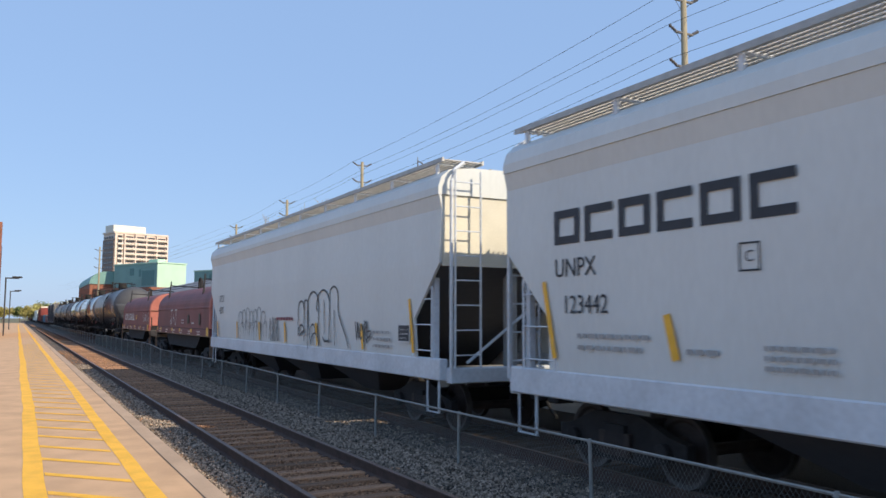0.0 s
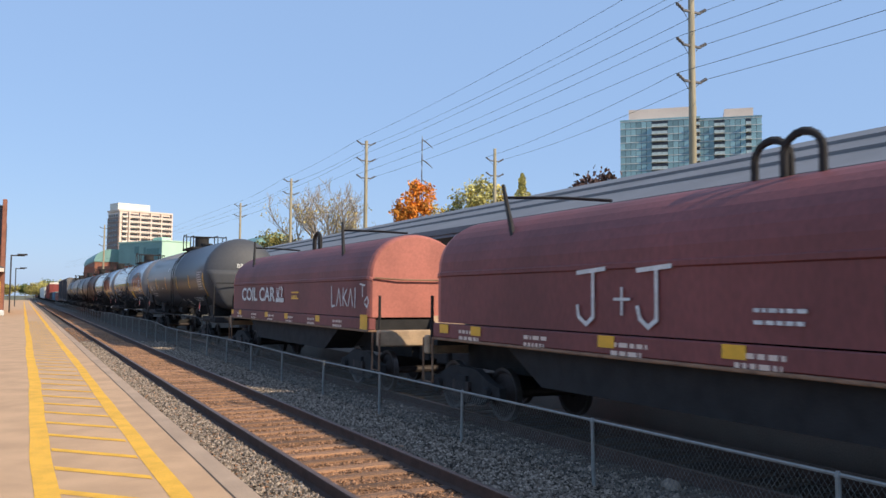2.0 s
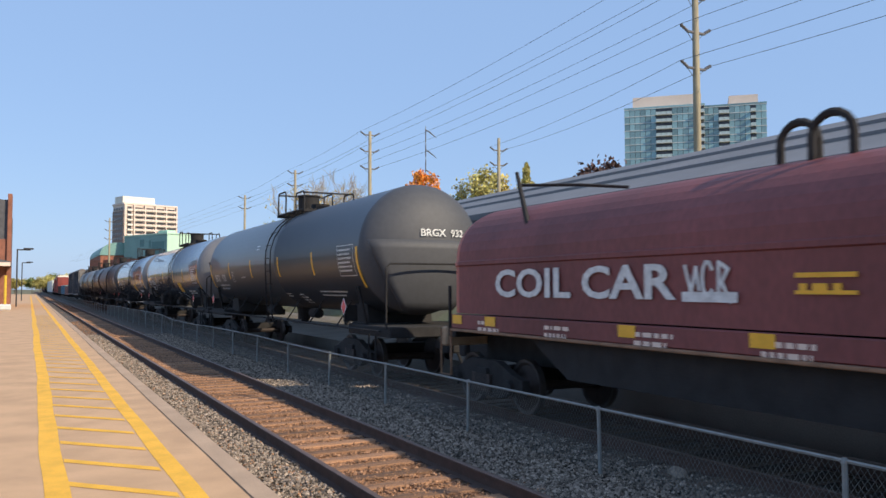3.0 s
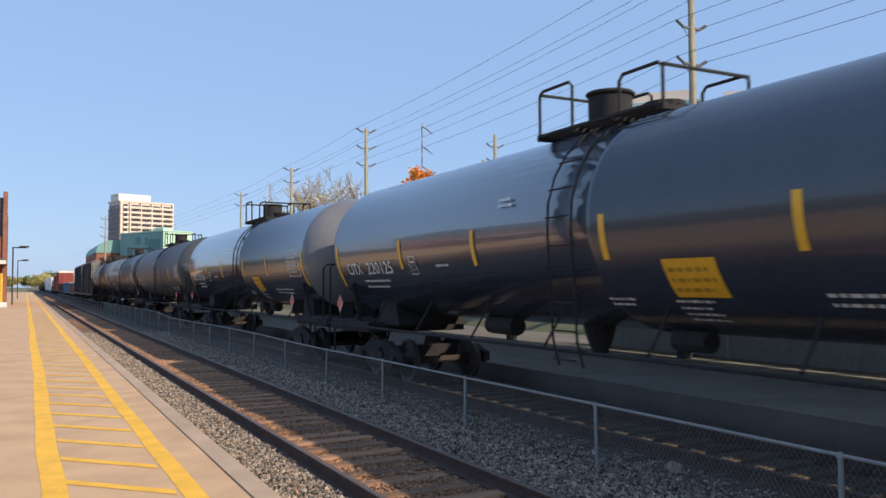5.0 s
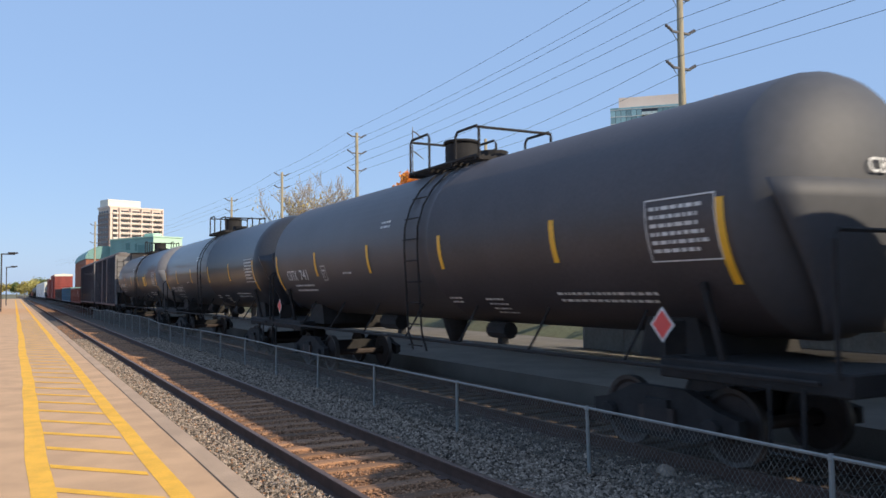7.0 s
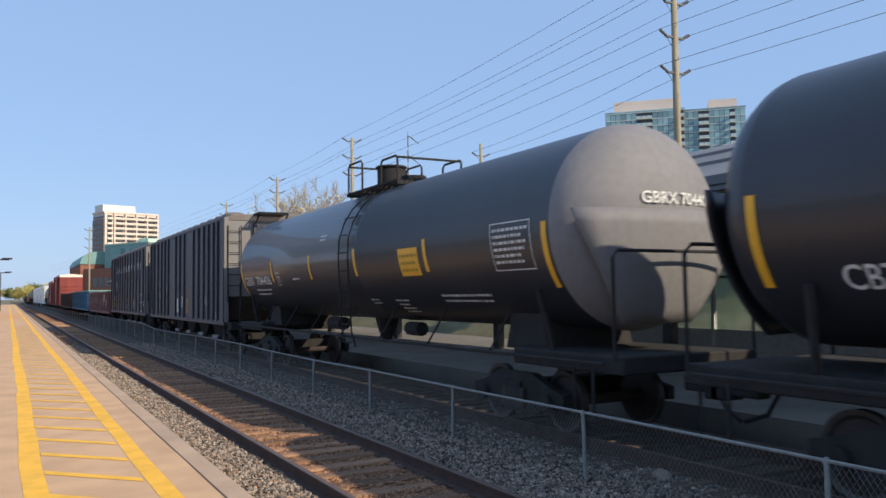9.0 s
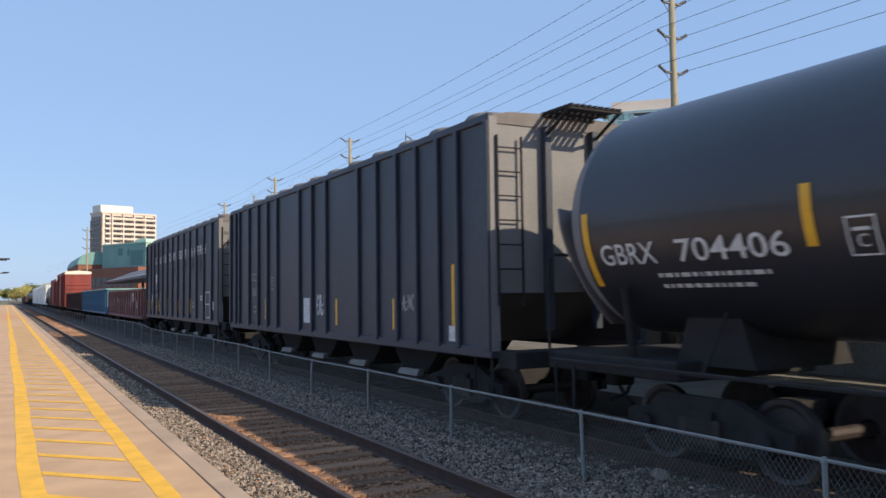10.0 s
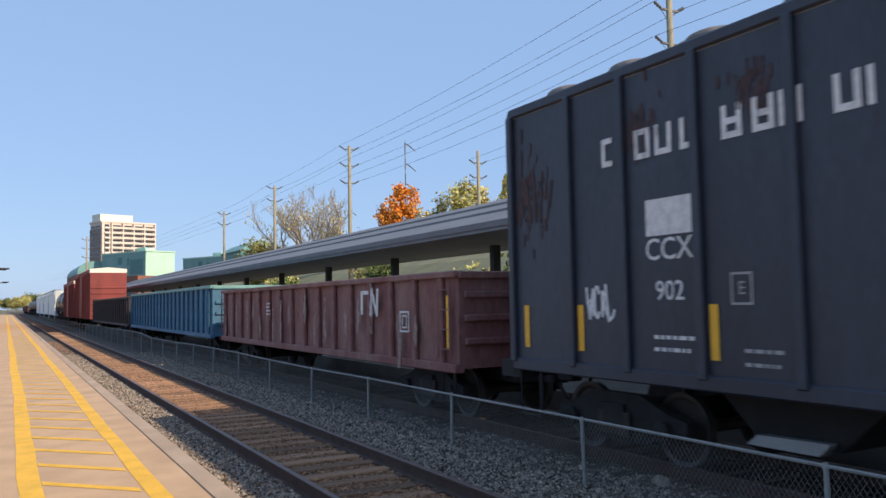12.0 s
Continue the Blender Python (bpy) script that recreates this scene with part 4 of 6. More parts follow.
def coupler(car, y, s):
    b = bx(-0.12, 0.12, min(y, y + s * 0.55), max(y, y + s * 0.55), 0.76, 0.98)
    box(b, -0.22, 0.16, min(y + s * 0.55, y + s * 0.82), max(y + s * 0.55, y + s * 0.82), 0.70, 1.02)
    part("coupler", bev(b, 0.03), M_BLACK, car)
    part("air_hose", tb([(0.35, y + s * 0.05, 0.85), (0.38, y + s * 0.3, 0.5), (0.3, y + s * 0.6, 0.38)], 0.03, 6), M_BLACK, car)


def ladder(car, x, y, z0, z1, along, m, rungs, w=0.42):
    """A ladder that faces x (along='y') or y (along='x')."""
    b = bmesh.new()
    d = (lambda u, z: (x, y + u, z)) if along == "y" else (lambda u, z: (x + u, y, z))
    for u in (-w / 2, w / 2):
        tube(b, [d(u, z0), d(u, z1)], 0.022, 5)
    for k in range(rungs):
        z = z0 + (k + 0.5) * (z1 - z0) / rungs
        tube(b, [d(-w / 2, z), d(w / 2, z)], 0.014, 5)
    return part("ladder", b, m, car)


def stripes(car, x, ys, z0, z1, w=0.11, radius=0.0, zc=0.0):
    for y in ys:
        on_side("reflector", bars([(-w / 2, w / 2, 0, z1 - z0)]), M_REFLECT, car, x, y, z0, radius, zc, 0.008)


def place(car, near, far):
    CARS.append((car, (near + far) / 2 + (1.15 if near > 60 else 0.0)))   # slack behind the coil cars


def covered_hopper(near, far, m, sill, label, marks, end=None, end_marks=()):
    L = far - near
    c = thing("covered_hopper_car", label, "freight car", pose(TRACK_B, (near + far) / 2, RAIL_Z), group="cars of the freight train")
    h = L / 2
    X, e = 1.60, L / 2 - 0.14
    # sides: bulged sheets cut back towards the slope sheets at both ends
    zs = [1.38, 2.1, 3.1, 4.06, 4.32]
    bul = [0.0, 0.03, 0.045, 0.02, 0.075]
    end_y = [e - 1.05, e - 1.08, e - 0.05, e, e]
    for s in (-1, 1):
        b = bmesh.new()
        outer = [[b.verts.new((s * (X + d), sy * ye, z)) for sy in (-1, 1)] for z, d, ye in zip(zs, bul, end_y)]
        inner = [[b.verts.new((s * (X + d - 0.05), sy * ye, z)) for sy in (-1, 1)] for z, d, ye in zip(zs, bul, end_y)]
        for i in range(4):
            b.faces.new((outer[i][0], outer[i][1], outer[i + 1][1], outer[i + 1][0]))
            b.faces.new((inner[i][1], inner[i][0], inner[i + 1][0], inner[i + 1][1]))
            for k in (0, 1):
                b.faces.new((outer[i][k], outer[i + 1][k], inner[i + 1][k], inner[i][k]))
        b.faces.new((outer[0][0], outer[0][1], inner[0][1], inner[0][0]))
        bmesh.ops.recalc_face_normals(b, faces=b.faces[:])
        part("side_sheet", b, m, c)
        part("side_sill", bev(bx(min(s * 1.62, s * 1.45), max(s * 1.62, s * 1.45), -h + 0.2, h - 0.2, 1.02, 1.40), 0.02), sill, c)
    edge = [(-1.69, 4.322), (-1.69, 4.46), (-1.63, 4.64), (-1.47, 4.78), (-1.0, 4.84), (0.0, 4.86)]
    part("roof", extr(bmesh.new(), edge + [(-x, z) for x, z in reversed(edge[:-1])], -e, e), m, c, "white roof with a rounded eave")
    for s in (-1, 1):
        part("end_wall", bx(-1.58, 1.58, min(s * (e - 0.04), s * (e - 0.1)), max(s * (e - 0.04), s * (e - 0.1)), 3.05, 4.43), end or m, c, "upper end in cream that stands for sunlit white")
        # Slope sheet: grime plus the shade below the end, both in one dark colour.
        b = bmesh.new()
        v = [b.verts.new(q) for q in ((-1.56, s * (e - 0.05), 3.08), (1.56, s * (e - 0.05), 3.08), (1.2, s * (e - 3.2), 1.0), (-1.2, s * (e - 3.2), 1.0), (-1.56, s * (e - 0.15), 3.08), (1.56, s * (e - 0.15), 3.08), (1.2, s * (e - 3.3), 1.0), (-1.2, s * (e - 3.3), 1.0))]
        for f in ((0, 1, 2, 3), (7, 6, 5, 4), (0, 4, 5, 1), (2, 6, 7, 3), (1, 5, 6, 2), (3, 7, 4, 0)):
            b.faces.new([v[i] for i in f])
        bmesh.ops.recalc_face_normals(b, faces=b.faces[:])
        part("slope_sheet", b, M_HEAD_DULL, c, "grimy grey slope sheet, darkened for shade")
        part("end_sill", bev(bx(-1.5, 1.5, min(s * h, s * (h - 0.2)), max(s * h, s * (h - 0.2)), 0.98, 1.25), 0.02), sill, c)
        part("platform", bx(-1.45, 1.45, min(s * (h - 0.2), s * (e - 1.5)), max(s * (h - 0.2), s * (e - 1.5)), 1.12, 1.18), M_GREYPAINT, c)
        for x in (-1.5, 1.5):
            part("corner_post", tb([(x, s * h, 1.2), (x, s * h, 4.55), (x * 0.95, s * (h - 0.04), 4.76), (x * 0.8, s * (h - 0.1), 4.92)], 0.035, 6), sill, c)
            part("stanchion", bx(x - 0.05, x + 0.05, s * (e - 0.45) - 0.05, s * (e - 0.45) + 0.05, 1.2, 3.1), sill, c)
        ladder(c, -1.18, s * (h + 0.03), 1.25, 4.75, "x", sill, 8, 0.52)
        ladder(c, -1.60, s * (h - 0.95), 1.3, 2.7, "y", sill, 3, 0.8)
        part("step", tb([(-1.55, s * (h - 0.35), 1.05), (-1.55, s * (h - 0.35), 0.45), (-1.55, s * (h - 0.8), 0.45), (-1.55, s * (h - 0.8), 1.05)], 0.025, 5), sill, c)
        part("centre_post", bx(-0.1, 0.1, s * (e - 0.3) - 0.08, s * (e - 0.3) + 0.08, 1.2, 3.2), M_GREYPAINT, c)
        part("brake_gear", tb([(0.5, s * (h - 0.3), 2.4), (-0.9, s * (h - 0.5), 1.3)], 0.03, 5), sill, c)
        coupler(c, s * h, s)
        truck(c, s * (h - 2.0))
    # outlets under the body
    for k in (-1, 0, 1):
        b = bmesh.new()
        q = [(-1.3, -1.9, 1.1), (1.3, -1.9, 1.1), (1.3, 1.9, 1.1), (-1.3, 1.9, 1.1), (-0.6, -0.4, 0.42), (0.6, -0.4, 0.42), (0.6, 0.4, 0.42), (-0.6, 0.4, 0.42)]
        v = [b.verts.new(p) for p in q]
        for f in ((0, 1, 2, 3), (7, 6, 5, 4), (0, 4, 5, 1), (1, 5, 6, 2), (2, 6, 7, 3), (3, 7, 4, 0)):
            b.faces.new([v[i] for i in f])
        bmesh.ops.recalc_face_normals(b, faces=b.faces[:])
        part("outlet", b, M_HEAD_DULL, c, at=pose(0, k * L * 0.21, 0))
    # roof walk: perforated plates on brackets
    for s in (-1, 1):
        b = bmesh.new()
        n = int((2 * h - 0.5) / 0.075)
        for k in range(n):
            y = -h + 0.25 + k * 0.075
            box(b, s * 1.12 - 0.42, s * 1.12 + 0.42, y, y + 0.036, 4.97, 4.985)
        for x in (-0.42, -0.315, -0.21, -0.105, 0.0, 0.105, 0.21, 0.315, 0.42):
            deep = 0.03 if abs(x) > 0.4 else 0.0
            box(b, s * 1.12 + x - 0.017, s * 1.12 + x + 0.017, -h + 0.25, h - 0.25, 4.968 - deep, 4.987 + deep)
        part("roof_walk", b, M_GRATE, c, "perforated steel roof walk")
        for k in range(10):
            y = -e + 0.4 + k * (2 * e - 0.8) / 9
            b = bx(s * 1.5 - 0.02, s * 1.5 + 0.02, y - 0.04, y + 0.04, 4.7, 4.966)
            part("bracket", box(b, s * 1.12 - 0.42, s * 1.12 + 0.38, y - 0.025, y + 0.025, 4.93, 4.966), sill, c)
    for k in range(8):
        part("hatch", tb([(0, -e + 1.5 + k * (2 * e - 3) / 7, 4.8), (0, -e + 1.5 + k * (2 * e - 3) / 7, 4.97)], 0.4, 14), m, c)
    for name, shape, mm, y, z in marks:
        on_side(name, shape, mm, c, -1.648, y, z)
    for body, z in end_marks:
        vs, fs = text_mesh(body, 0.2, 0.85)
        me = bpy.data.meshes.new("end_lettering")
        me.from_pydata([(u + 0.75, -e + 0.03, z + v) for u, v in vs], [], fs)
        me.materials.append(M_DARKPAINT)
        share("end_lettering", me, c, Matrix())
    place(c, near, far)
    return c


def half_shield(car, s, h, R, zc, m):
    """Thick plate standing off the lower half of a tank head, its sides drawn in towards the coupler."""
    b = bmesh.new()
    rows, cols, grid = 8, 12, []
    for side in (0.0, 0.05):
        layer = []
        for i in range(rows + 1):
            v = 0.12 * R - i / rows * 1.04 * R
            half = R * (0.98 - 0.56 * (i / rows) ** 1.3)
            layer.append([b.verts.new((u, s * (h + 0.27 + side + 0.52 * math.sqrt(max(0.0, 1 - (u * u + v * v) / (1.06 * R) ** 2))), zc + v)) for u in (half * (2 * k / cols - 1) for k in range(cols + 1))])
        grid.append(layer)
    p, q = grid
    for i in range(rows):
        for k in range(cols):
            b.faces.new((q[i][k], q[i][k + 1], q[i + 1][k + 1], q[i + 1][k]))
            b.faces.new((p[i + 1][k], p[i + 1][k + 1], p[i][k + 1], p[i][k]))
        for k in (0, cols):
            b.faces.new((p[i][k], q[i][k], q[i + 1][k], p[i + 1][k]))
    for i in (0, rows):
        for k in range(cols):
            b.faces.new((p[i][k], p[i][k + 1], q[i][k + 1], q[i][k]))
    bmesh.ops.recalc_face_normals(b, faces=b.faces[:])
    part("head_shield", b, m, car, "half-height plate shielding the tank head", smooth=True)


def tank_car(near, far, m, head, label, mark, num, extra=0, capacity=True, offs=(3.6, 6.57, 10.0, 13.0), low=0.0, mark_y=1.83, mark_w=2.64, shield=False, mark_z=-0.53, mid=0.0):
    """near, far: the yellow arcs at the ends of the shell."""
    L = far - near
    c = thing("tank_car", label, "freight car", pose(TRACK_B, (near + far) / 2, RAIL_Z), group="cars of the freight train")
    R, zc, h, tip = 1.55, 3.02 - low, L / 2 + 0.12, L / 2
    seg = 56
    b = bmesh.new()
    prof = [(-h, R), (-1.4, R), (-1.38, R + 0.012), (-1.30, R + 0.012), (-1.28, R), (h, R)]
    rings = [[b.verts.new((r * math.cos(a), y, zc + r * math.sin(a))) for a in (math.tau * k / seg for k in range(seg))] for y, r in prof]
    for q, w in zip(rings, rings[1:]):
        for k in range(seg):
            b.faces.new((q[k], q[(k + 1) % seg], w[(k + 1) % seg], w[k]))
    bmesh.ops.recalc_face_normals(b, faces=b.faces[:])
    part("shell", b, m, c, smooth=True)
    for s in (-1, 1):
        b = bmesh.new()
        hp = [(R, 0.0), (R * 0.985, 0.13), (R * 0.93, 0.29), (R * 0.82, 0.45), (R * 0.62, 0.61), (R * 0.36, 0.71), (R * 0.12, 0.745)]
        rings = [[b.verts.new((r * math.cos(a), s * (h + d), zc + r * math.sin(a))) for a in (math.tau * k / seg for k in range(seg))] for r, d in hp]
        for q, w in zip(rings, rings[1:]):
            for k in range(seg):
                b.faces.new((q[k], q[(k + 1) % seg], w[(k + 1) % seg], w[k]))
        b.faces.new(rings[-1])
        bmesh.ops.recalc_face_normals(b, faces=b.faces[:])
        part("tank_head", b, head, c, "dusty rounded tank head", smooth=True)
        yb = s * (h + 1.15)
        part("head_block", bev(bx(-1.25, 1.25, min(s * (h - 1.4), yb), max(s * (h - 1.4), yb), 1.02, 1.26), 0.02), M_BLACK, c)
        part("saddle", extr_x([(s * (h - 2.2), 1.2), (s * (h - 2.0), 1.8), (s * (h - 1.2), 1.8), (s * (h - 1.0), 1.2)], -0.85, 0.85), M_BLACK, c)
        part("grab_rail", tb([(-1.3, yb - s * 0.1, 1.2), (-1.3, yb - s * 0.1, 2.55), (-1.2, yb - s * 0.12, 2.65), (1.2, yb - s * 0.12, 2.65), (1.3, yb - s * 0.1, 2.55), (1.3, yb - s * 0.1, 1.2)], 0.025, 6), M_BLACK, c)
        if shield:
            half_shield(c, s, h, R, zc, head)
        else:
            part("brake_stand", extr_x([(s * (h + 0.82), 1.25), (s * (h + 0.86), 1.25), (s * (h + 0.86), 2.25), (s * (h + 0.80), 2.25)], -0.2, 0.2), M_BLACK, c)
        part("side_step", tb([(-1.42, s * (h + 0.75), 1.1), (-1.42, s * (h + 0.75), 0.42), (-1.42, s * (h + 0.35), 0.42), (-1.42, s * (h + 0.35), 1.1)], 0.025, 5), M_BLACK, c)
        part("brace", tb([(-1.1, s * (h - 0.5), 1.15), (-1.32, s * (h - 0.6), 2.15)], 0.05, 5), M_BLACK, c)
        coupler(c, s * (h + 1.05), s)
        truck(c, s * (h - 1.6))
        # placard beside the end
        if extra < 2:
            q = tip - 15.4 if s < 0 else h + 0.05
            on_side("placard", ([(0, -0.215), (0.20, 0), (0, 0.215), (-0.20, 0)], [(0, 1, 2, 3)]), M_WHITEPAINT, c, -1.40, q, 1.66, label="diamond warning placard")
            on_side("placard_print", ([(0, -0.175), (0.16, 0), (0, 0.175), (-0.16, 0)], [(0, 1, 2, 3)]), M_PLACARD, c, -1.404, q, 1.66)
            part("placard_bracket", bx(-1.40, -1.06, q - 0.03, q + 0.03, 1.3, 1.7), M_BLACK, c)
        # yellow arc round the end of the shell
        on_side("reflector", bars([(-0.06, 0.06, 0, 1.0)]), M_REFLECT, c, 0, s * L / 2, zc - 0.95, R, zc, 0.008)
    part("sill_rail", tb([(-1.38, -h - 0.9, 1.16), (-1.38, h + 0.9, 1.16)], 0.028, 6), M_BLACK, c)
    for k in range(7):
        q = (k - 3) * (h - 1.9) / 3
        part("rail_bracket", tb([(-1.38, q, 1.16), (-1.15, q, 1.5), (-0.95, q, 1.84)], 0.02, 5), M_BLACK, c)
    part("outlet", tb([(0, 0.4, 1.55), (0, 0.4, 1.2), (0, 0.4, 1.0)], [0.3, 0.2, 0.12], 12), M_BLACK, c)
    part("brake_cylinder", tb([(-0.45, -2.4, 1.36), (-0.45, -1.8, 1.36)], 0.15, 10), M_BLACK, c)
    part("air_reservoir", tb([(-0.4, 2.2, 1.36), (-0.4, 3.1, 1.36)], 0.17, 10), M_BLACK, c)
    # ladder from sill to crown, following the shell
    b = bmesh.new()
    for u in (mid - 0.98, mid - 0.42):
        pts = [(-1.40, u, 0.95), (-1.5, u, 1.3), (-1.55, u, 2.2)] + [(-(R + 0.04) * math.cos(a), u, zc + (R + 0.04) * math.sin(a)) for a in (radians(q) for q in range(-5, 71, 15))]
        tube(b, pts, 0.02, 5)
    for k in range(8):
        z = 1.05 + k * 0.4
        x = -1.5 if z < 2.3 else -(R + 0.07) * math.cos(math.asin(min(0.95, (z - zc) / (R + 0.07))))
        tube(b, [(x, mid - 0.98, z), (x, mid - 0.42, z)], 0.014, 5)
    part("ladder", b, M_BLACK, c)
    # top platform, guard rails and valve housing
    ym, top = mid - 0.55, zc + R
    b = bmesh.new()
    for x in [-0.8 + 0.13 * k for k in range(13)]:
        box(b, x - 0.03, x + 0.03, ym - 1.35, ym + 1.45, top - 0.04, top)
    for y in (-1.35, -0.45, 0.5, 1.42):
        box(b, -0.84, 0.84, ym + y - 0.03, ym + y + 0.03, top - 0.1, top - 0.03)
    part("top_grating", b, M_BLACK, c, "slatted steel walkway on the tank")
    for s in (-1, 1):
        b = bmesh.new()
        y0, y1 = ym + s * 1.42, ym + s * 0.55
        gt = top + (0.7 if s > 0 else 0.52)
        for x in (-0.8, 0.8):
            tube(b, [(x, y0, top - 0.1), (x, y0, gt - 0.08), (x, y0 - s * 0.08, gt), (x, y1 + s * 0.08, gt), (x, y1, gt - 0.08), (x, y1, top - 0.1)], 0.026, 6)
        tube(b, [(-0.8, y0, gt - 0.04), (0.8, y0, gt - 0.04)], 0.026, 6)
        part("guard_rail", b, M_BLACK, c, "bent pipe guard rail")
    part("valve_housing", bev(tb([(0, ym + 0.62, top - 0.05), (0, ym + 0.62, top + 0.55)], 0.35, 22), 0.03), M_BLACK, c)
    part("housing_lid", bev(tb([(0, ym + 0.62, top + 0.55), (0, ym + 0.62, top + 0.61)], 0.39, 22), 0.02), M_BLACK, c)
    part("manway", tb([(0, ym - 0.6, top - 0.05), (0, ym - 0.6, top + 0.2)], 0.3, 14), M_BLACK, c)
    # reflectors, lettering
    stripes(c, 0, [tip - q for q in offs], zc - 0.57, zc + 0.04, 0.12, R, zc)
    if mark:
        start = 0
        for word in mark.split():
            start = mark.index(word, start)
            vs, fs = text_mesh(word, 0.275, 1.0, 0.012)
            wide = mark_w * (len(word) - 0.3) / len(mark) / (max(v[0] for v in vs) - min(v[0] for v in vs))
            shift = ((start + len(word) / 2) / len(mark) - 0.5) * mark_w
            on_side("lettering", ([(u * wide, v) for u, v in vs], fs), M_WHITEPAINT, c, 0, tip - mark_y - shift, zc + mark_z, R, zc, 0.014)
            start += len(word)
        on_side("small_print", small_print(1.6, 2, 0.15, 0.055, num), M_WHITEPAINT, c, 0, tip - mark_y - 0.3, zc + mark_z - 0.31, R, zc, 0.012)
        box_y = tip - offs[0] - 0.52 if mark_z > -0.6 else tip - mark_y - mark_w / 2 - 0.25
        on_side("stencil_frame", bars(ring(0.30, 0.38, 0.02)), M_WHITEPAINT, c, 0, box_y, zc + mark_z + 0.03, R, zc, 0.012)
        on_side("stencil", merged(text_mesh("C", 0.13), bars([(-0.09, 0.09, 0.10, 0.135)])), M_WHITEPAINT, c, 0, box_y, zc + mark_z - 0.02, R, zc, 0.012)
        # end lettering
        vs, fs = text_mesh(mark, 0.17, 1.05, 0.02)
        b = bmesh.new()
        mv = [b.verts.new((u + 0.25, -(h + 0.745 * math.sqrt(max(0.0, 1 - ((u + 0.25) ** 2 + (v + 0.35) ** 2) / R ** 2)) + 0.045), zc + 0.35 + v)) for u, v in vs]
        for f in fs:
            try:
                b.faces.new([mv[i] for i in f])
            except ValueError:
                pass
        part("end_lettering", b, M_WHITEPAINT, c)
        vs, fs = small_print(0.65, 2, 0.11, 0.035, num + 5)
        b = bmesh.new()
        mv = [b.verts.new((u + 0.3, -(h + 0.745 * math.sqrt(max(0.0, 1 - ((u + 0.3) ** 2 + (v + 0.1) ** 2) / R ** 2)) + 0.045), zc + 0.1 + v)) for u, v in vs]
        for f in fs:
            b.faces.new([mv[i] for i in f])
        part("end_print", b, M_WHITEPAINT, c)
    if capacity:
        on_side("data_panel", merged(small_print(0.95, 6, 0.10, 0.045, num + 1), bars(ring(1.1, 0.75, 0.018, 0, -0.24))), M_WHITEPAINT, c, 0, tip - 15.85, zc - 0.02, R, zc, 0.012, "panel of small white print")
        on_side("small_print", small_print(2.1, 2, 0.13, 0.05, num + 2), M_WHITEPAINT, c, 0, tip - 14.1, zc - 1.1, R, zc, 0.012)
        on_side("small_print", small_print(0.6, 4, 0.12, 0.045, num + 3), M_WHITEPAINT, c, 0, tip - 11.2, zc - 1.22, R, zc, 0.012)
        on_side("small_print", small_print(0.45, 2, 0.1, 0.045, num + 4), M_WHITEPAINT, c, 0, tip - 7.6, zc + 0.45, R, zc, 0.012)
        on_side("small_print", small_print(0.5, 2, 0.1, 0.045, num + 7), M_WHITEPAINT, c, 0, tip - 9.9, zc - 1.2, R, zc, 0.012)
        on_side("small_print", small_print(0.6, 1, 0.1, 0.045, num + 8), M_WHITEPAINT, c, 0, tip - 5.4, zc - 0.55, R, zc, 0.012)
    if extra in (1, 2):
        y, z = (tip - 11.4, zc - 0.86) if extra == 1 else (tip - 12.3, zc - 0.36)
        on_side("yellow_sign", bars([(-0.42, 0.42, -0.27, 0.27)]), M_REFLECT, c, 0, y, z, R, zc, 0.010, "yellow warning panel")
        on_side("sign_print", small_print(0.7, 3, 0.14, 0.055, num + 6), mat_sign, c, 0, y, z + 0.1, R, zc, 0.016)
    place(c, near, far)
    return c


mat_sign = mat("sign_print_paint", (0.45, 0.25, 0.02), 0.6, bump=0)


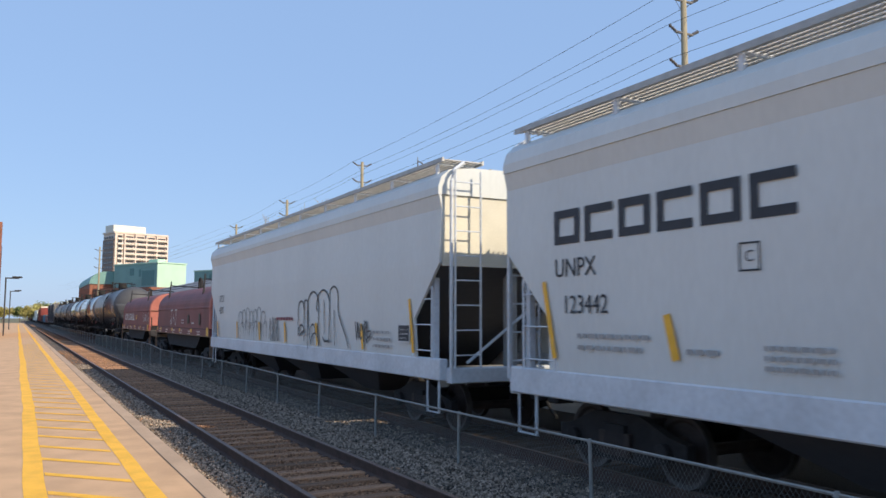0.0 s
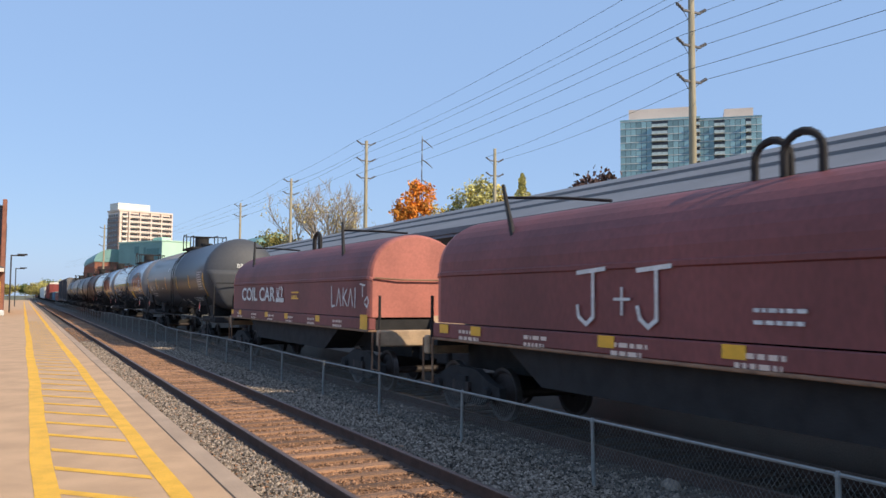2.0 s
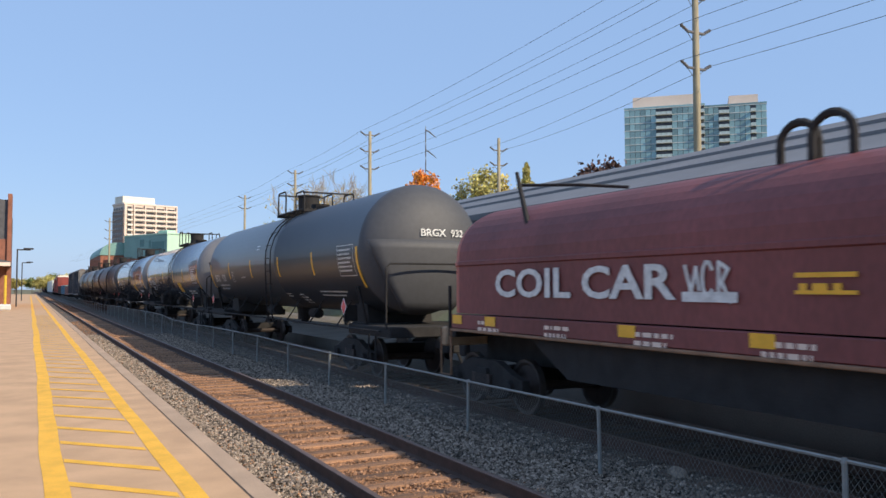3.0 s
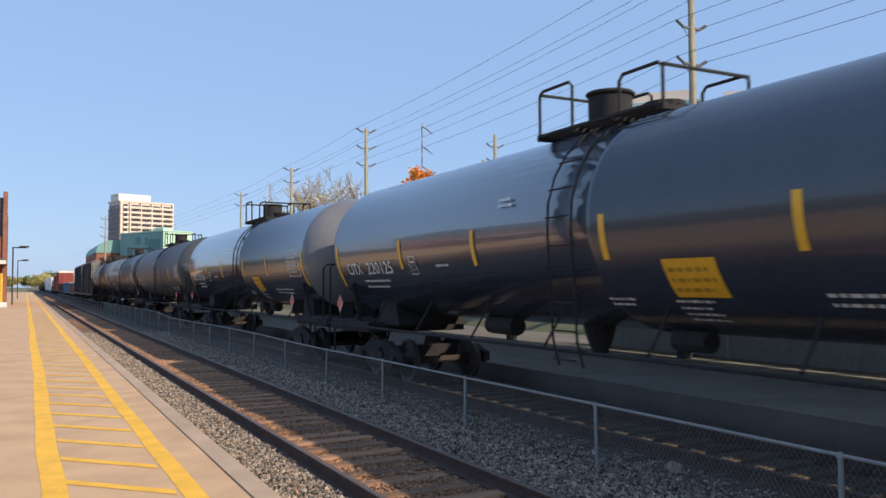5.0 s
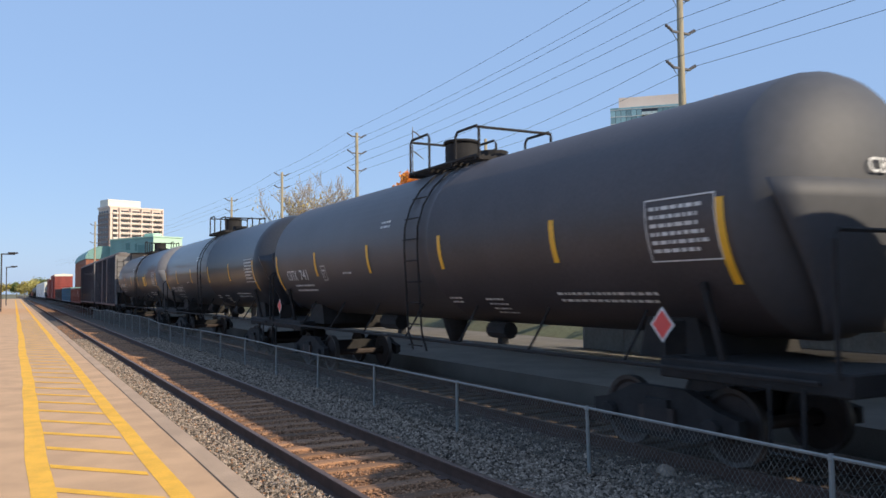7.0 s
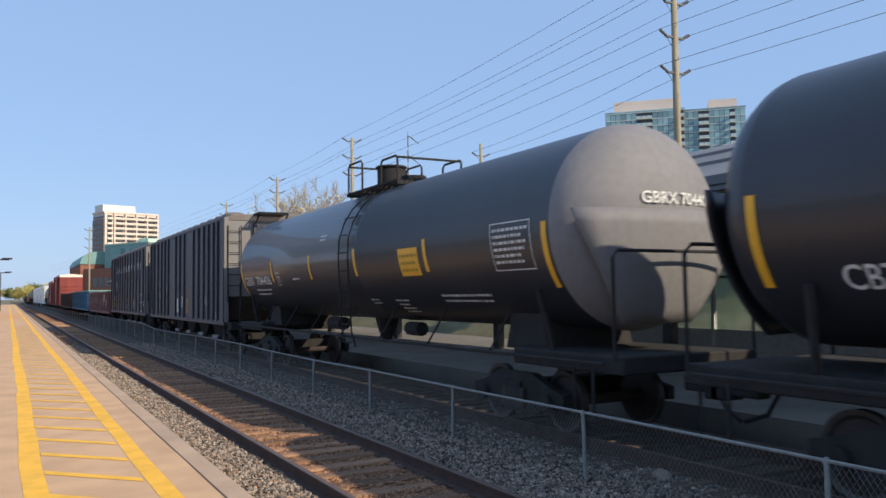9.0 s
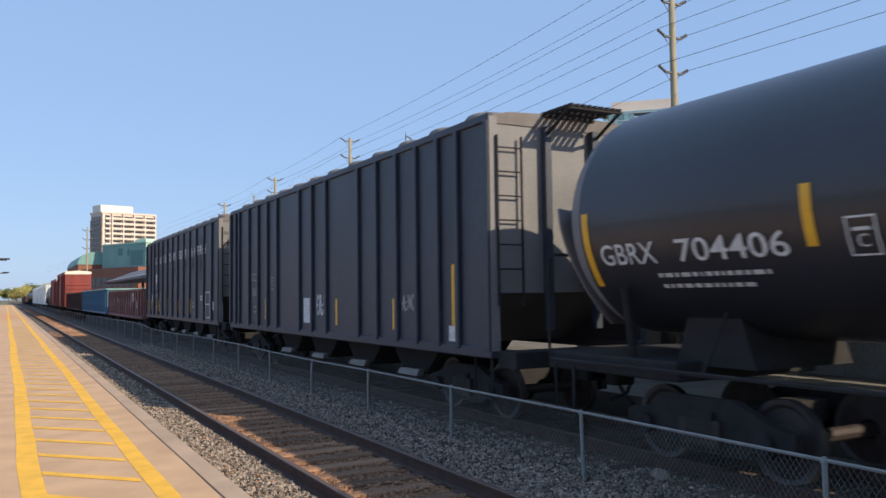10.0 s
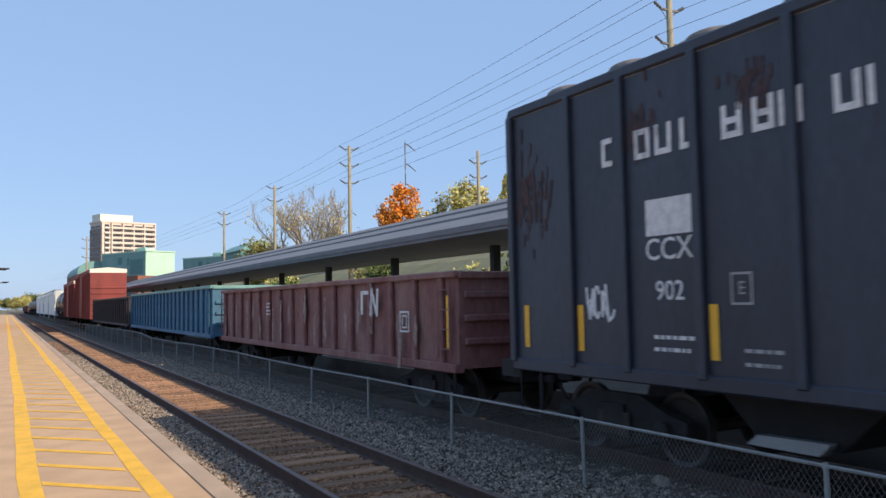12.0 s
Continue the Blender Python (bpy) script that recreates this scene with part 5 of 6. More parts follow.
def coil_car(near, far, label, marks):
    L = far - near
    c = thing("coil_car", label, "freight car", pose(TRACK_B, (near + far) / 2, RAIL_Z), group="cars of the freight train")
    h = L / 2
    for s in (-1, 1):
        part("side_sill", bev(bx(min(s * 1.25, s * 1.08), max(s * 1.25, s * 1.08), -h, h, 1.37, 1.63), 0.015), M_RED, c)
        part("sill_lip", bev(bx(min(s * 1.28, s * 1.05), max(s * 1.28, s * 1.05), -h, h, 1.32, 1.366), 0.01), M_RUST, c, "worn pale lip under the sill")
    part("floor", bx(-1.08, 1.08, -h + 0.05, h - 0.05, 1.30, 1.6), M_BLACK, c)
    part("centre_sill", bx(-0.3, 0.3, -h - 0.3, h + 0.3, 0.75, 1.30), M_BLACK, c)
    part("trough", extr_x([(-h + 2.4, 1.3), (-h + 3.4, 0.75), (h - 3.4, 0.75), (h - 2.4, 1.3)], -1.1, 1.1), M_BLACK, c)
    # hood: a vaulted cover with a seam along each side
    out = [(-1.21, 1.65), (-1.21, 2.50), (-1.235, 2.52), (-1.235, 2.58), (-1.21, 2.60)]
    arc = [(-1.21 * math.cos(a), 2.60 + 1.0 * math.sin(a) ** 0.9) for a in (radians(q) for q in range(8, 90, 9))]
    half = out + arc
    prof = half + [(0.0, 3.605)] + [(-x, z) for x, z in reversed(half)]
    e = h - 0.05
    b = bmesh.new()
    extr(b, prof, -e + 0.18, e - 0.18, 0, caps=False)
    part("hood", b, M_RED, c, "oxide-red vaulted steel cover", smooth=False)
    for s in (-1, 1):
        b = bmesh.new()
        r0 = [b.verts.new((x, s * (e - 0.18), z)) for x, z in prof]
        r1 = [b.verts.new((x * 0.985, s * (e - 0.05), 1.68 + (z - 1.68) * 0.985)) for x, z in prof]
        r2 = [b.verts.new((x * 0.95, s * e, 1.68 + (z - 1.68) * 0.96)) for x, z in prof]
        n = len(prof)
        for q, w in ((r0, r1), (r1, r2)):
            for k in range(n - 1):
                b.faces.new((q[k], q[k + 1], w[k + 1], w[k]))
        b.faces.new(r2)
        bmesh.ops.recalc_face_normals(b, faces=b.faces[:])
        part("hood_end", b, M_RED_END, c, "end of the cover in red lightened for sunlight")
        part("end_bar", tb([(-1.12, s * (e + 0.05), 2.55), (-0.5, s * (e + 0.09), 2.52), (0.5, s * (e + 0.09), 2.52), (1.12, s * (e + 0.05), 2.55)], 0.022, 5), M_RUST, c)
        part("end_sill", bev(bx(-1.2, 1.2, min(s * (h + 0.3), s * (h + 0.5)), max(s * (h + 0.3), s * (h + 0.5)), 1.02, 1.38), 0.03), M_TAN, c, "tan weathered end beam")
        part("end_plate", extr_x([(s * (e - 0.05), 1.66), (s * (e - 0.02), 1.70), (s * (h + 0.36), 1.42), (s * (h + 0.32), 1.38)], 0.35, 1.1), M_TAN, c)
        part("end_deck", bx(-1.15, 1.15, min(s * h, s * (h + 0.3)), max(s * h, s * (h + 0.3)), 1.2, 1.3), M_BLACK, c)
        part("grab_iron", tb([(-1.12, s * (h + 0.3), 1.3), (-1.12, s * (h + 0.3), 2.15)], 0.035, 5), M_BLACK, c)
        part("draft_gear", bx(-0.16, 0.16, min(s * (h + 0.4), s * (h + 0.85)), max(s * (h + 0.4), s * (h + 0.85)), 0.72, 1.02), M_BLACK, c)
        part("step", tb([(-1.2, s * (h + 0.1), 1.33), (-1.2, s * (h + 0.1), 0.5), (-1.2, s * (h + 0.5), 0.5), (-1.2, s * (h + 0.5), 1.33)], 0.025, 5), M_RUST, c)
        coupler(c, s * (h + 0.8), s)
        truck(c, s * (h - 0.9))
        # guide stakes leaning off the crown
        q = 4.8 if s > 0 else -4.15
        part("guide_stake", tb([(-1.02, q - 0.38, 2.98), (-0.98, q - 0.2, 3.2), (-0.82, q + 0.35, 4.08)], [0.06, 0.05, 0.035], 5), M_BLACK, c)
        part("stake_brace", tb([(-0.84, q + 0.3, 3.86), (-0.2, q - 0.6, 3.8), (0.4, q - 1.1, 3.74)], 0.03, 4), M_BLACK, c)
    for k, x in ((-0.6, -0.4), (-0.05, -0.25)):
        pts = [(x, k - 0.26, 3.52)] + [(x, k - 0.26 * math.cos(a), 3.80 + 0.24 * math.sin(a)) for a in (math.pi * i / 8 for i in range(9))] + [(x, k + 0.26, 3.52)]
        part("lifting_loop", tb(pts, 0.05, 6), M_BLACK, c)
    stripes(c, -1.255, [6.5, 5.33, 1.84, -0.34, -3.2], 1.46, 1.62, 0.34)
    on_side("yellow_plate", bars([(-0.22, 0.22, 0, 0.34)]), M_REFLECT, c, -1.255, -h + 0.3, 1.37)
    for k in range(6):
        on_side("sill_print", small_print(0.7, 2, 0.11, 0.06, 70 + k), M_BEIGE, c, -1.254, h * (0.8 - 0.3 * k), 1.48)
    for name, shape, mm, y, z in marks:
        on_side(name, shape, mm, c, -1.236, y, z)
    place(c, near, far)
    return c


def carbon_hopper(near, far, label, ribs, marks, tapes):
    """Tall black hopper car with outside posts and a hatch-studded roof."""
    L = far - near
    c = thing("black_hopper_car", label, "freight car", pose(TRACK_B, (near + far) / 2, RAIL_Z), group="cars of the freight train")
    h, X = L / 2, 1.54
    b = bmesh.new()
    for s in (-1, 1):
        box(b, min(s * X, s * (X - 0.06)), max(s * X, s * (X - 0.06)), -h, h, 1.18, 4.86)
    part("side_sheet", b, M_CARBON, c)
    for s in (-1, 1):
        part("end_wall", bx(-X + 0.06, X - 0.06, min(s * (h - 0.02), s * (h - 0.08)), max(s * (h - 0.02), s * (h - 0.08)), 2.1, 4.86), M_CARBON_END, c, "end sheet in grey lightened for sunlight")
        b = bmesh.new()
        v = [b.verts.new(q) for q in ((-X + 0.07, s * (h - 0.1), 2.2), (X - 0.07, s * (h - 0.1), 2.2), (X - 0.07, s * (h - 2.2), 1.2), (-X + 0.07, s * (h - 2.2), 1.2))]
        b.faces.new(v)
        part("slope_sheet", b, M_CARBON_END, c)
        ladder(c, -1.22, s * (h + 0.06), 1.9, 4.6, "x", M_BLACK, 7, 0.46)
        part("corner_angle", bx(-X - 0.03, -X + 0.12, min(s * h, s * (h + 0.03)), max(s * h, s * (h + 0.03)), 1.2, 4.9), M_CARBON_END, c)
        part("end_rib", bx(-0.55, -0.43, min(s * h, s * (h + 0.12)), max(s * h, s * (h + 0.12)), 1.5, 4.8), M_CARBON, c)
        part("end_rib", bx(0.43, 0.55, min(s * h, s * (h + 0.12)), max(s * h, s * (h + 0.12)), 1.5, 4.8), M_CARBON, c)
        part("end_sill", bx(-1.45, 1.45, min(s * h, s * (h + 0.5)), max(s * h, s * (h + 0.5)), 0.95, 1.2), M_BLACK, c)
        part("hand_brake", bx(0.2, 0.7, min(s * h, s * (h + 0.3)), max(s * h, s * (h + 0.3)), 2.2, 3.0), M_BLACK, c)
        part("step", tb([(-1.5, s * (h - 0.1), 1.2), (-1.5, s * (h - 0.1), 0.45), (-1.5, s * (h - 0.6), 0.45), (-1.5, s * (h - 0.6), 1.2)], 0.025, 5), M_BLACK, c)
        b = bmesh.new()
        for k in range(9):
            box(b, -0.5 + k * 0.12, -0.44 + k * 0.12, min(s * (h - 0.3), s * (h + 0.75)), max(s * (h - 0.3), s * (h + 0.75)), 5.02, 5.06)
        for k in (0.0, 0.35, 0.7):
            box(b, -0.52, 0.56, s * (h + k) - 0.03, s * (h + k) + 0.03, 4.98, 5.02)
        tube(b, [(-0.5, s * (h + 0.7), 5.0), (-0.5, s * h, 4.62)], 0.03, 5)
        tube(b, [(0.52, s * (h + 0.7), 5.0), (0.52, s * h, 4.62)], 0.03, 5)
        part("end_walk", b, M_BLACK, c, "slatted roof-end walkway")
        coupler(c, s * (h + 0.5), s)
        truck(c, s * (h - 1.7))
    rib = None
    for s in (-1, 1):
        for f in ribs:
            m = pose(s * X, f * L - h, 0, 0, 0, 0 if s < 0 else 180)
            if rib is None:
                rb = bx(-0.075, 0.0, -0.06, 0.06, 1.2, 4.84)
                rib = part("rib", bev(rb, 0.015), M_CARBON, c, at=m).data
            else:
                share("rib", rib, c, m)
        part("top_chord", bev(bx(min(s * (X + 0.04), s * (X - 0.08)), max(s * (X + 0.04), s * (X - 0.08)), -h, h, 4.82, 4.96), 0.02), M_CARBON, c)
        part("side_sill", bev(bx(min(s * (X + 0.04), s * (X - 0.12)), max(s * (X + 0.04), s * (X - 0.12)), -h, h, 1.08, 1.26), 0.02), M_CARBON, c)
    part("roof", extr(bmesh.new(), [(-X, 4.9), (-1.2, 5.0), (0, 5.06), (1.2, 5.0), (X, 4.9), (X, 4.8), (-X, 4.8)], -h, h), M_ROOFDUST, c)
    hatch = None
    for k in range(12):
        for x in (-1.0, 1.0):
            m = pose(x, -h + 0.9 + k * (L - 1.8) / 11, 5.0)
            if hatch is None:
                hatch = part("hatch", bev(tb([(0, 0, -0.05), (0, 0, 0.09), (0, 0, 0.15)], [0.4, 0.4, 0.28], 12), 0.03), M_ROOFDUST, c, at=m).data
            else:
                share("hatch", hatch, c, m)
    for k in (-1.5, -0.5, 0.5, 1.5):
        part("outlet", extr_x([(-1.2, 1.15), (1.2, 1.15), (0.5, 0.5), (-0.5, 0.5)], -0.8, 0.8), M_BLACK, c, at=pose(0, k * 2.7, 0))
        part("outlet_gate", extr_x([(-0.5, 0.60), (0.4, 0.58), (0.55, 0.46), (-0.35, 0.46)], -0.95, -0.82), M_GREYPAINT, c, at=pose(0, k * 2.7, 0))
    for name, shape, mm, y, z in marks:
        on_side(name, shape, mm, c, -X - 0.004, y, z)
    stripes(c, -X - 0.004, tapes, 1.42, 2.02, 0.12)
    place(c, near, far)
    return c


def gondola(near, far, top, m, ribs, label, marks, rim=None):
    L = far - near
    c = thing("gondola_car", label, "freight car", pose(TRACK_B, (near + far) / 2, RAIL_Z), group="cars of the freight train")
    h, X = L / 2, 1.46
    for s in (-1, 1):
        part("side_sheet", bx(min(s * X, s * (X - 0.05)), max(s * X, s * (X - 0.05)), -h, h, 0.95, top - 0.05), m, c)
        part("end_sheet", bx(-X + 0.05, X - 0.05, min(s * h, s * (h - 0.06)), max(s * h, s * (h - 0.06)), 0.95, top - 0.05), m, c)
        part("top_chord", bev(bx(min(s * (X + 0.1), s * (X - 0.08)), max(s * (X + 0.1), s * (X - 0.08)), -h - 0.02, h + 0.02, top - 0.12, top), 0.02), rim or m, c)
        part("end_chord", bev(bx(-X, X, min(s * (h + 0.06), s * (h - 0.06)), max(s * (h + 0.06), s * (h - 0.06)), top - 0.14, top - 0.01), 0.02), rim or m, c)
        for z in (1.35, 1.75, 2.15):
            part("end_rib", bev(bx(-X + 0.1, X - 0.1, min(s * h, s * (h + 0.07)), max(s * h, s * (h + 0.07)), z, z + 0.12), 0.02), m, c)
        part("side_sill", bev(bx(min(s * (X + 0.09), s * (X - 0.1)), max(s * (X + 0.09), s * (X - 0.1)), -h, h, 0.88, 1.04), 0.02), m, c)
        part("step", tb([(-1.5, s * (h - 0.1), 0.95), (-1.5, s * (h - 0.1), 0.4), (-1.5, s * (h - 0.5), 0.4), (-1.5, s * (h - 0.5), 0.95)], 0.025, 5), M_BLACK, c)
        ladder(c, -X - 0.1, s * (h - 0.35), 1.1, top - 0.15, "y", m, 4, 0.4)
        coupler(c, s * (h + 0.1), s)
        truck(c, s * (h - 1.8))
    rib = None
    for s in (-1, 1):
        for k in range(ribs):
            q = pose(s * X, -h + (k + 0.5) * L / ribs, 0, 0, 0, 0 if s < 0 else 180)
            if rib is None:
                rib = part("rib", bev(bx(-0.1, 0.0, -0.075, 0.075, 1.0, top - 0.1), 0.025), m, c, at=q).data
            else:
                share("rib", rib, c, q)
    part("floor", bx(-X + 0.05, X - 0.05, -h + 0.06, h - 0.06, 1.0, 1.1), M_BLACK, c)
    part("centre_sill", bx(-0.3, 0.3, -h, h, 0.65, 0.98), M_BLACK, c)
    for name, shape, mm, y, z in marks:
        on_side(name, shape, mm, c, -X - 0.1, y, z)
    place(c, near, far)
    return c


def boxcar(near, far, top, m, label):
    L = far - near
    c = thing("boxcar", label, "freight car", pose(TRACK_B, (near + far) / 2, RAIL_Z), group="cars of the freight train")
    h, X = L / 2, 1.55
    part("body", bev(bx(-X, X, -h, h, 1.05, top - 0.5), 0.02), m, c)
    part("roof", extr(bmesh.new(), [(-X - 0.03, top - 0.5), (X + 0.03, top - 0.5), (X + 0.03, top - 0.15), (0, top), (-X - 0.03, top - 0.15)], -h - 0.02, h + 0.02), M_BEIGE_TOP, c, "pale roof with white ends")
    for s in (-1, 1):
        part("side_cap", bx(min(s * (X + 0.03), s * (X + 0.05)), max(s * (X + 0.03), s * (X + 0.05)), -h, h, top - 0.52, top - 0.2), m, c)
        for k in range(6):
            part("end_rib", bev(bx(-X + 0.1, X - 0.1, min(s * h, s * (h + 0.06)), max(s * h, s * (h + 0.06)), 1.3 + k * 0.5, 1.5 + k * 0.5), 0.03), m, c)
        for k in range(18):
            if abs(k - 8.5) > 2:
                y = -h + (k + 0.5) * L / 18
                part("side_post", bx(min(s * X, s * (X + 0.05)), max(s * X, s * (X + 0.05)), y - 0.06, y + 0.06, 1.1, top - 0.5), m, c)
        part("door", bev(bx(min(s * X, s * (X + 0.09)), max(s * X, s * (X + 0.09)), -1.6, 1.6, 1.15, top - 0.6), 0.02), m, c)
        coupler(c, s * h, s)
        truck(c, s * (h - 2.0))
    part("centre_sill", bx(-0.3, 0.3, -h, h, 0.65, 1.06), M_BLACK, c)
    place(c, near, far)
    return c


# lettering of the first hopper: six dark open blocks for the owner's mark
C0 = (-8.9 + 10.45) / 2
covered_hopper(-8.9, 10.45, M_WHITE, M_WHITE_SILL, "white covered hopper car with dark blue lettering", [
    *[("owner_mark", bars(ring(0.56, 0.47, 0.11)[:4 if k % 2 == 0 else 3]), M_DARKPAINT, 7.08 - (k - 2.5) * 0.675 - C0, 3.36) for k in range(6)], ("lettering", text_mesh("UNPX", 0.26, 0.92), M_DARKPAINT, 8.6 - C0, 2.79), ("lettering", text_mesh("123442", 0.25, 0.92), M_DARKPAINT, 8.4 - C0, 2.29),
    ("stencil_frame", merged(bars(ring(0.27, 0.30, 0.02)), text_mesh("C", 0.12)), M_DARKPAINT, 5.7 - C0, 2.75),
    ("small_print", small_print(1.5, 2, 0.15, 0.06, 41), M_GREYPAINT, 7.8 - C0, 1.86), ("small_print", small_print(0.9, 3, 0.1, 0.05, 42), M_GREYPAINT, 5.1 - C0, 1.8), ("small_print", small_print(0.6, 1, 0.1, 0.06, 46), M_GREYPAINT, 6.3 - C0, 1.72),
    ("reflector", stroke([(0.11, 0), (-0.12, 1.0)], 0.10), M_REFLECT, 9.18 - C0, 1.6), ("reflector", stroke([(0.06, 0), (-0.06, 0.45)], 0.12), M_REFLECT, 6.83 - C0, 1.68)], M_CREAM)
C1 = 21.95
covered_hopper(12.32, 31.58, M_WHITE, M_WHITE_SILL, "white covered hopper car with sprayed graffiti", [
    ("graffiti", fat_tag(0.045), M_SPRAY, 18.6 - C1, 1.44), ("graffiti", merged(*[arch(-1.6 + 0.46 * k, 0.42, 0.72 + 0.06 * (k % 3), 0.1 + 0.1 * (k % 2), 0.3 - 0.08 * (k % 3), 0.028) for k in range(7)]), M_SPRAY, 25.1 - C1, 1.6), ("graffiti", scrawl(4, 0.9, 0.4, 0.05, 9), M_SPRAY, 16.0 - C1, 1.66), ("graffiti", scrawl(6, 1.1, 0.62, 0.032, 11), M_SPRAY, 22.75 - C1, 1.5), ("graffiti", merged(*[arch(-1.45 + 0.55 * k, 0.36, 0.42 + 0.05 * (k % 2), -0.12 + 0.07 * (k % 3), 0.0, 0.024) for k in range(6)]), M_SPRAY, 25.0 - C1, 1.55),
    ("lettering", text_mesh("UTCX", 0.25, 0.8), M_DARKPAINT, 29.55 - C1, 2.79), ("lettering", text_mesh("48375", 0.25, 0.8), M_DARKPAINT, 29.55 - C1, 2.38),
    ("small_print", small_print(1.5, 1, 0.2, 0.09, 43), M_MAROON, 21.75 - C1, 2.05), ("small_print", small_print(0.9, 3, 0.14, 0.06, 44), M_GREYPAINT, 15.0 - C1, 1.8), ("data_panel", bars([(-0.24, 0.24, 0, 0.3)]), M_DARKPAINT, 13.95 - C1, 1.68), ("panel_border", bars(ring(0.55, 0.36, 0.03)), M_WHITEPAINT, 13.95 - C1, 1.83), ("panel_print", small_print(0.38, 3, 0.08, 0.035, 45), M_WHITEPAINT, 13.95 - C1, 1.88),
    *[("reflector", stroke([(0.05, 0), (-0.05, 0.48)], 0.12), M_REFLECT, q - C1, 1.48) for q in (30.1, 27.15, 24.33, 21.68, 19.02, 16.06)], ("reflector", stroke([(0.09, 0), (-0.09, 0.95)], 0.1), M_REFLECT, 13.62 - C1, 1.5)], M_CREAM, (("UTCX", 4.05), ("48375", 3.78)))
coil_car(33.56, 47.5, "oxide-red coil car with a vaulted cover", [
    ("graffiti", merged(stroke([(-0.75, 0.62), (-0.15, 0.66)], 0.06), stroke([(-0.4, 0.64), (-0.4, 0.0), (-0.55, -0.1), (-0.72, 0.0), (-0.75, 0.15)], 0.06), stroke([(0.05, 0.25), (0.35, 0.25)], 0.04), stroke([(0.2, 0.4), (0.2, 0.05)], 0.04), stroke([(0.5, 0.62), (1.1, 0.66)], 0.06), stroke([(0.85, 0.64), (0.85, 0.0), (0.7, -0.1), (0.55, 0.0), (0.5, 0.15)], 0.06)), M_WHITEPAINT, 1.74, 1.86),
    ("small_print", small_print(0.7, 2, 0.13, 0.045, 51), M_WHITEPAINT, -0.95, 1.98), ("small_print", small_print(0.8, 1, 0.16, 0.06, 52), M_WHITEPAINT, -3.5, 1.85), ("dark_patch", bars([(-0.2, 0.2, 0, 0.4)]), M_DARKGREEN, -2.3, 1.85), ("dark_patch", bars([(-0.16, 0.16, 0, 0.5)]), M_DARKGREEN, -4.9, 1.8)])
coil_car(50.7, 64.2, "oxide-red coil car with white lettering and graffiti", [
    ("lettering", text_mesh("COIL CAR", 0.44, 1.52, 0.035), M_WHITEPAINT, 3.1, 2.16), ("graffiti", merged(scrawl(3, 0.7, 0.38, 0.05, 53), bars([(-0.4, 0.45, -0.06, 0.06)])), M_WHITEPAINT, 0.45, 2.0),
    ("yellow_print", merged(bars([(-0.35, 0.35, 0.15, 0.2), (-0.35, 0.35, -0.02, 0.02)]), small_print(0.6, 1, 0.1, 0.09, 54)), M_REFLECT, -1.1, 2.06),
    ("graffiti", merged(stroke([(-1.0, 0.35), (-0.95, -0.15), (-0.72, -0.12)], 0.045), stroke([(-0.6, -0.12), (-0.45, 0.3), (-0.3, -0.12)], 0.045), stroke([(-0.15, 0.3), (-0.15, -0.12)], 0.045), stroke([(0.1, 0.28), (-0.12, 0.08), (0.12, -0.12)], 0.045), stroke([(0.2, -0.12), (0.35, 0.28), (0.5, -0.12)], 0.045), stroke([(0.65, 0.3), (0.65, -0.15)], 0.045), stroke([(0.95, 0.4), (1.25, 0.36)], 0.04), stroke([(1.1, 0.38), (1.12, 0.1)], 0.04), stroke([(1.25, 0.0), (1.4, 0.1), (1.5, 0.0), (1.4, -0.14), (1.25, -0.05)], 0.04)), M_WHITEPAINT, -5.2, 2.02)])
tank_car(67.15, 83.75, M_TANK_B, M_HEAD_DULL, "black tank car with white lettering", "BRGX  932", 100, 0, True, (3.3, 6.6, 10.0, 13.3), 0.0, 1.6, 1.9, True)
tank_car(87.05, 103.88, M_TANK, M_TANK_HEAD, "glossy black tank car with a dusty grey head", "CITX 220125", 120, 1, low=0.04)
tank_car(106.75, 123.42, M_TANK, M_TANK_HEAD, "glossy black tank car with a yellow panel", "CITX 221134", 140, 1, low=0.04)
tank_car(126.85, 143.3, M_TANK_C, M_HEAD_DULL, "dull brown-black tank car with small white print", "CBTX 741", 160, 0, True, (3.3, 6.7, 10.0, 13.4), 0.0, 1.7, 1.8, True)
tank_car(146.0, 162.35, M_TANK_B, M_TANK_B, "dull black tank car with worn paint", "CBTX 741787", 180, 3, True, (2.8, 6.2, 9.7, 13.1), 0.0, 2.05, 2.45, True, -0.86, 0.7)
tank_car(165.95, 182.68, M_TANK_B, M_HEAD_GREY, "black tank car with a grey head and yellow panel", "GBRX 704406", 200, 2, True, (3.3, 6.6, 9.6, 13.0), -0.05, 1.63, 2.9, True)
RIBS = [(q - 185.0) / 16.5 for q in (185.05, 186.02, 186.71, 187.55, 188.4, 189.35, 190.33, 192.3, 193.3, 194.27, 196.2, 197.14, 198.11, 199.14, 200.29, 200.75, 201.42)]
K1 = 193.25
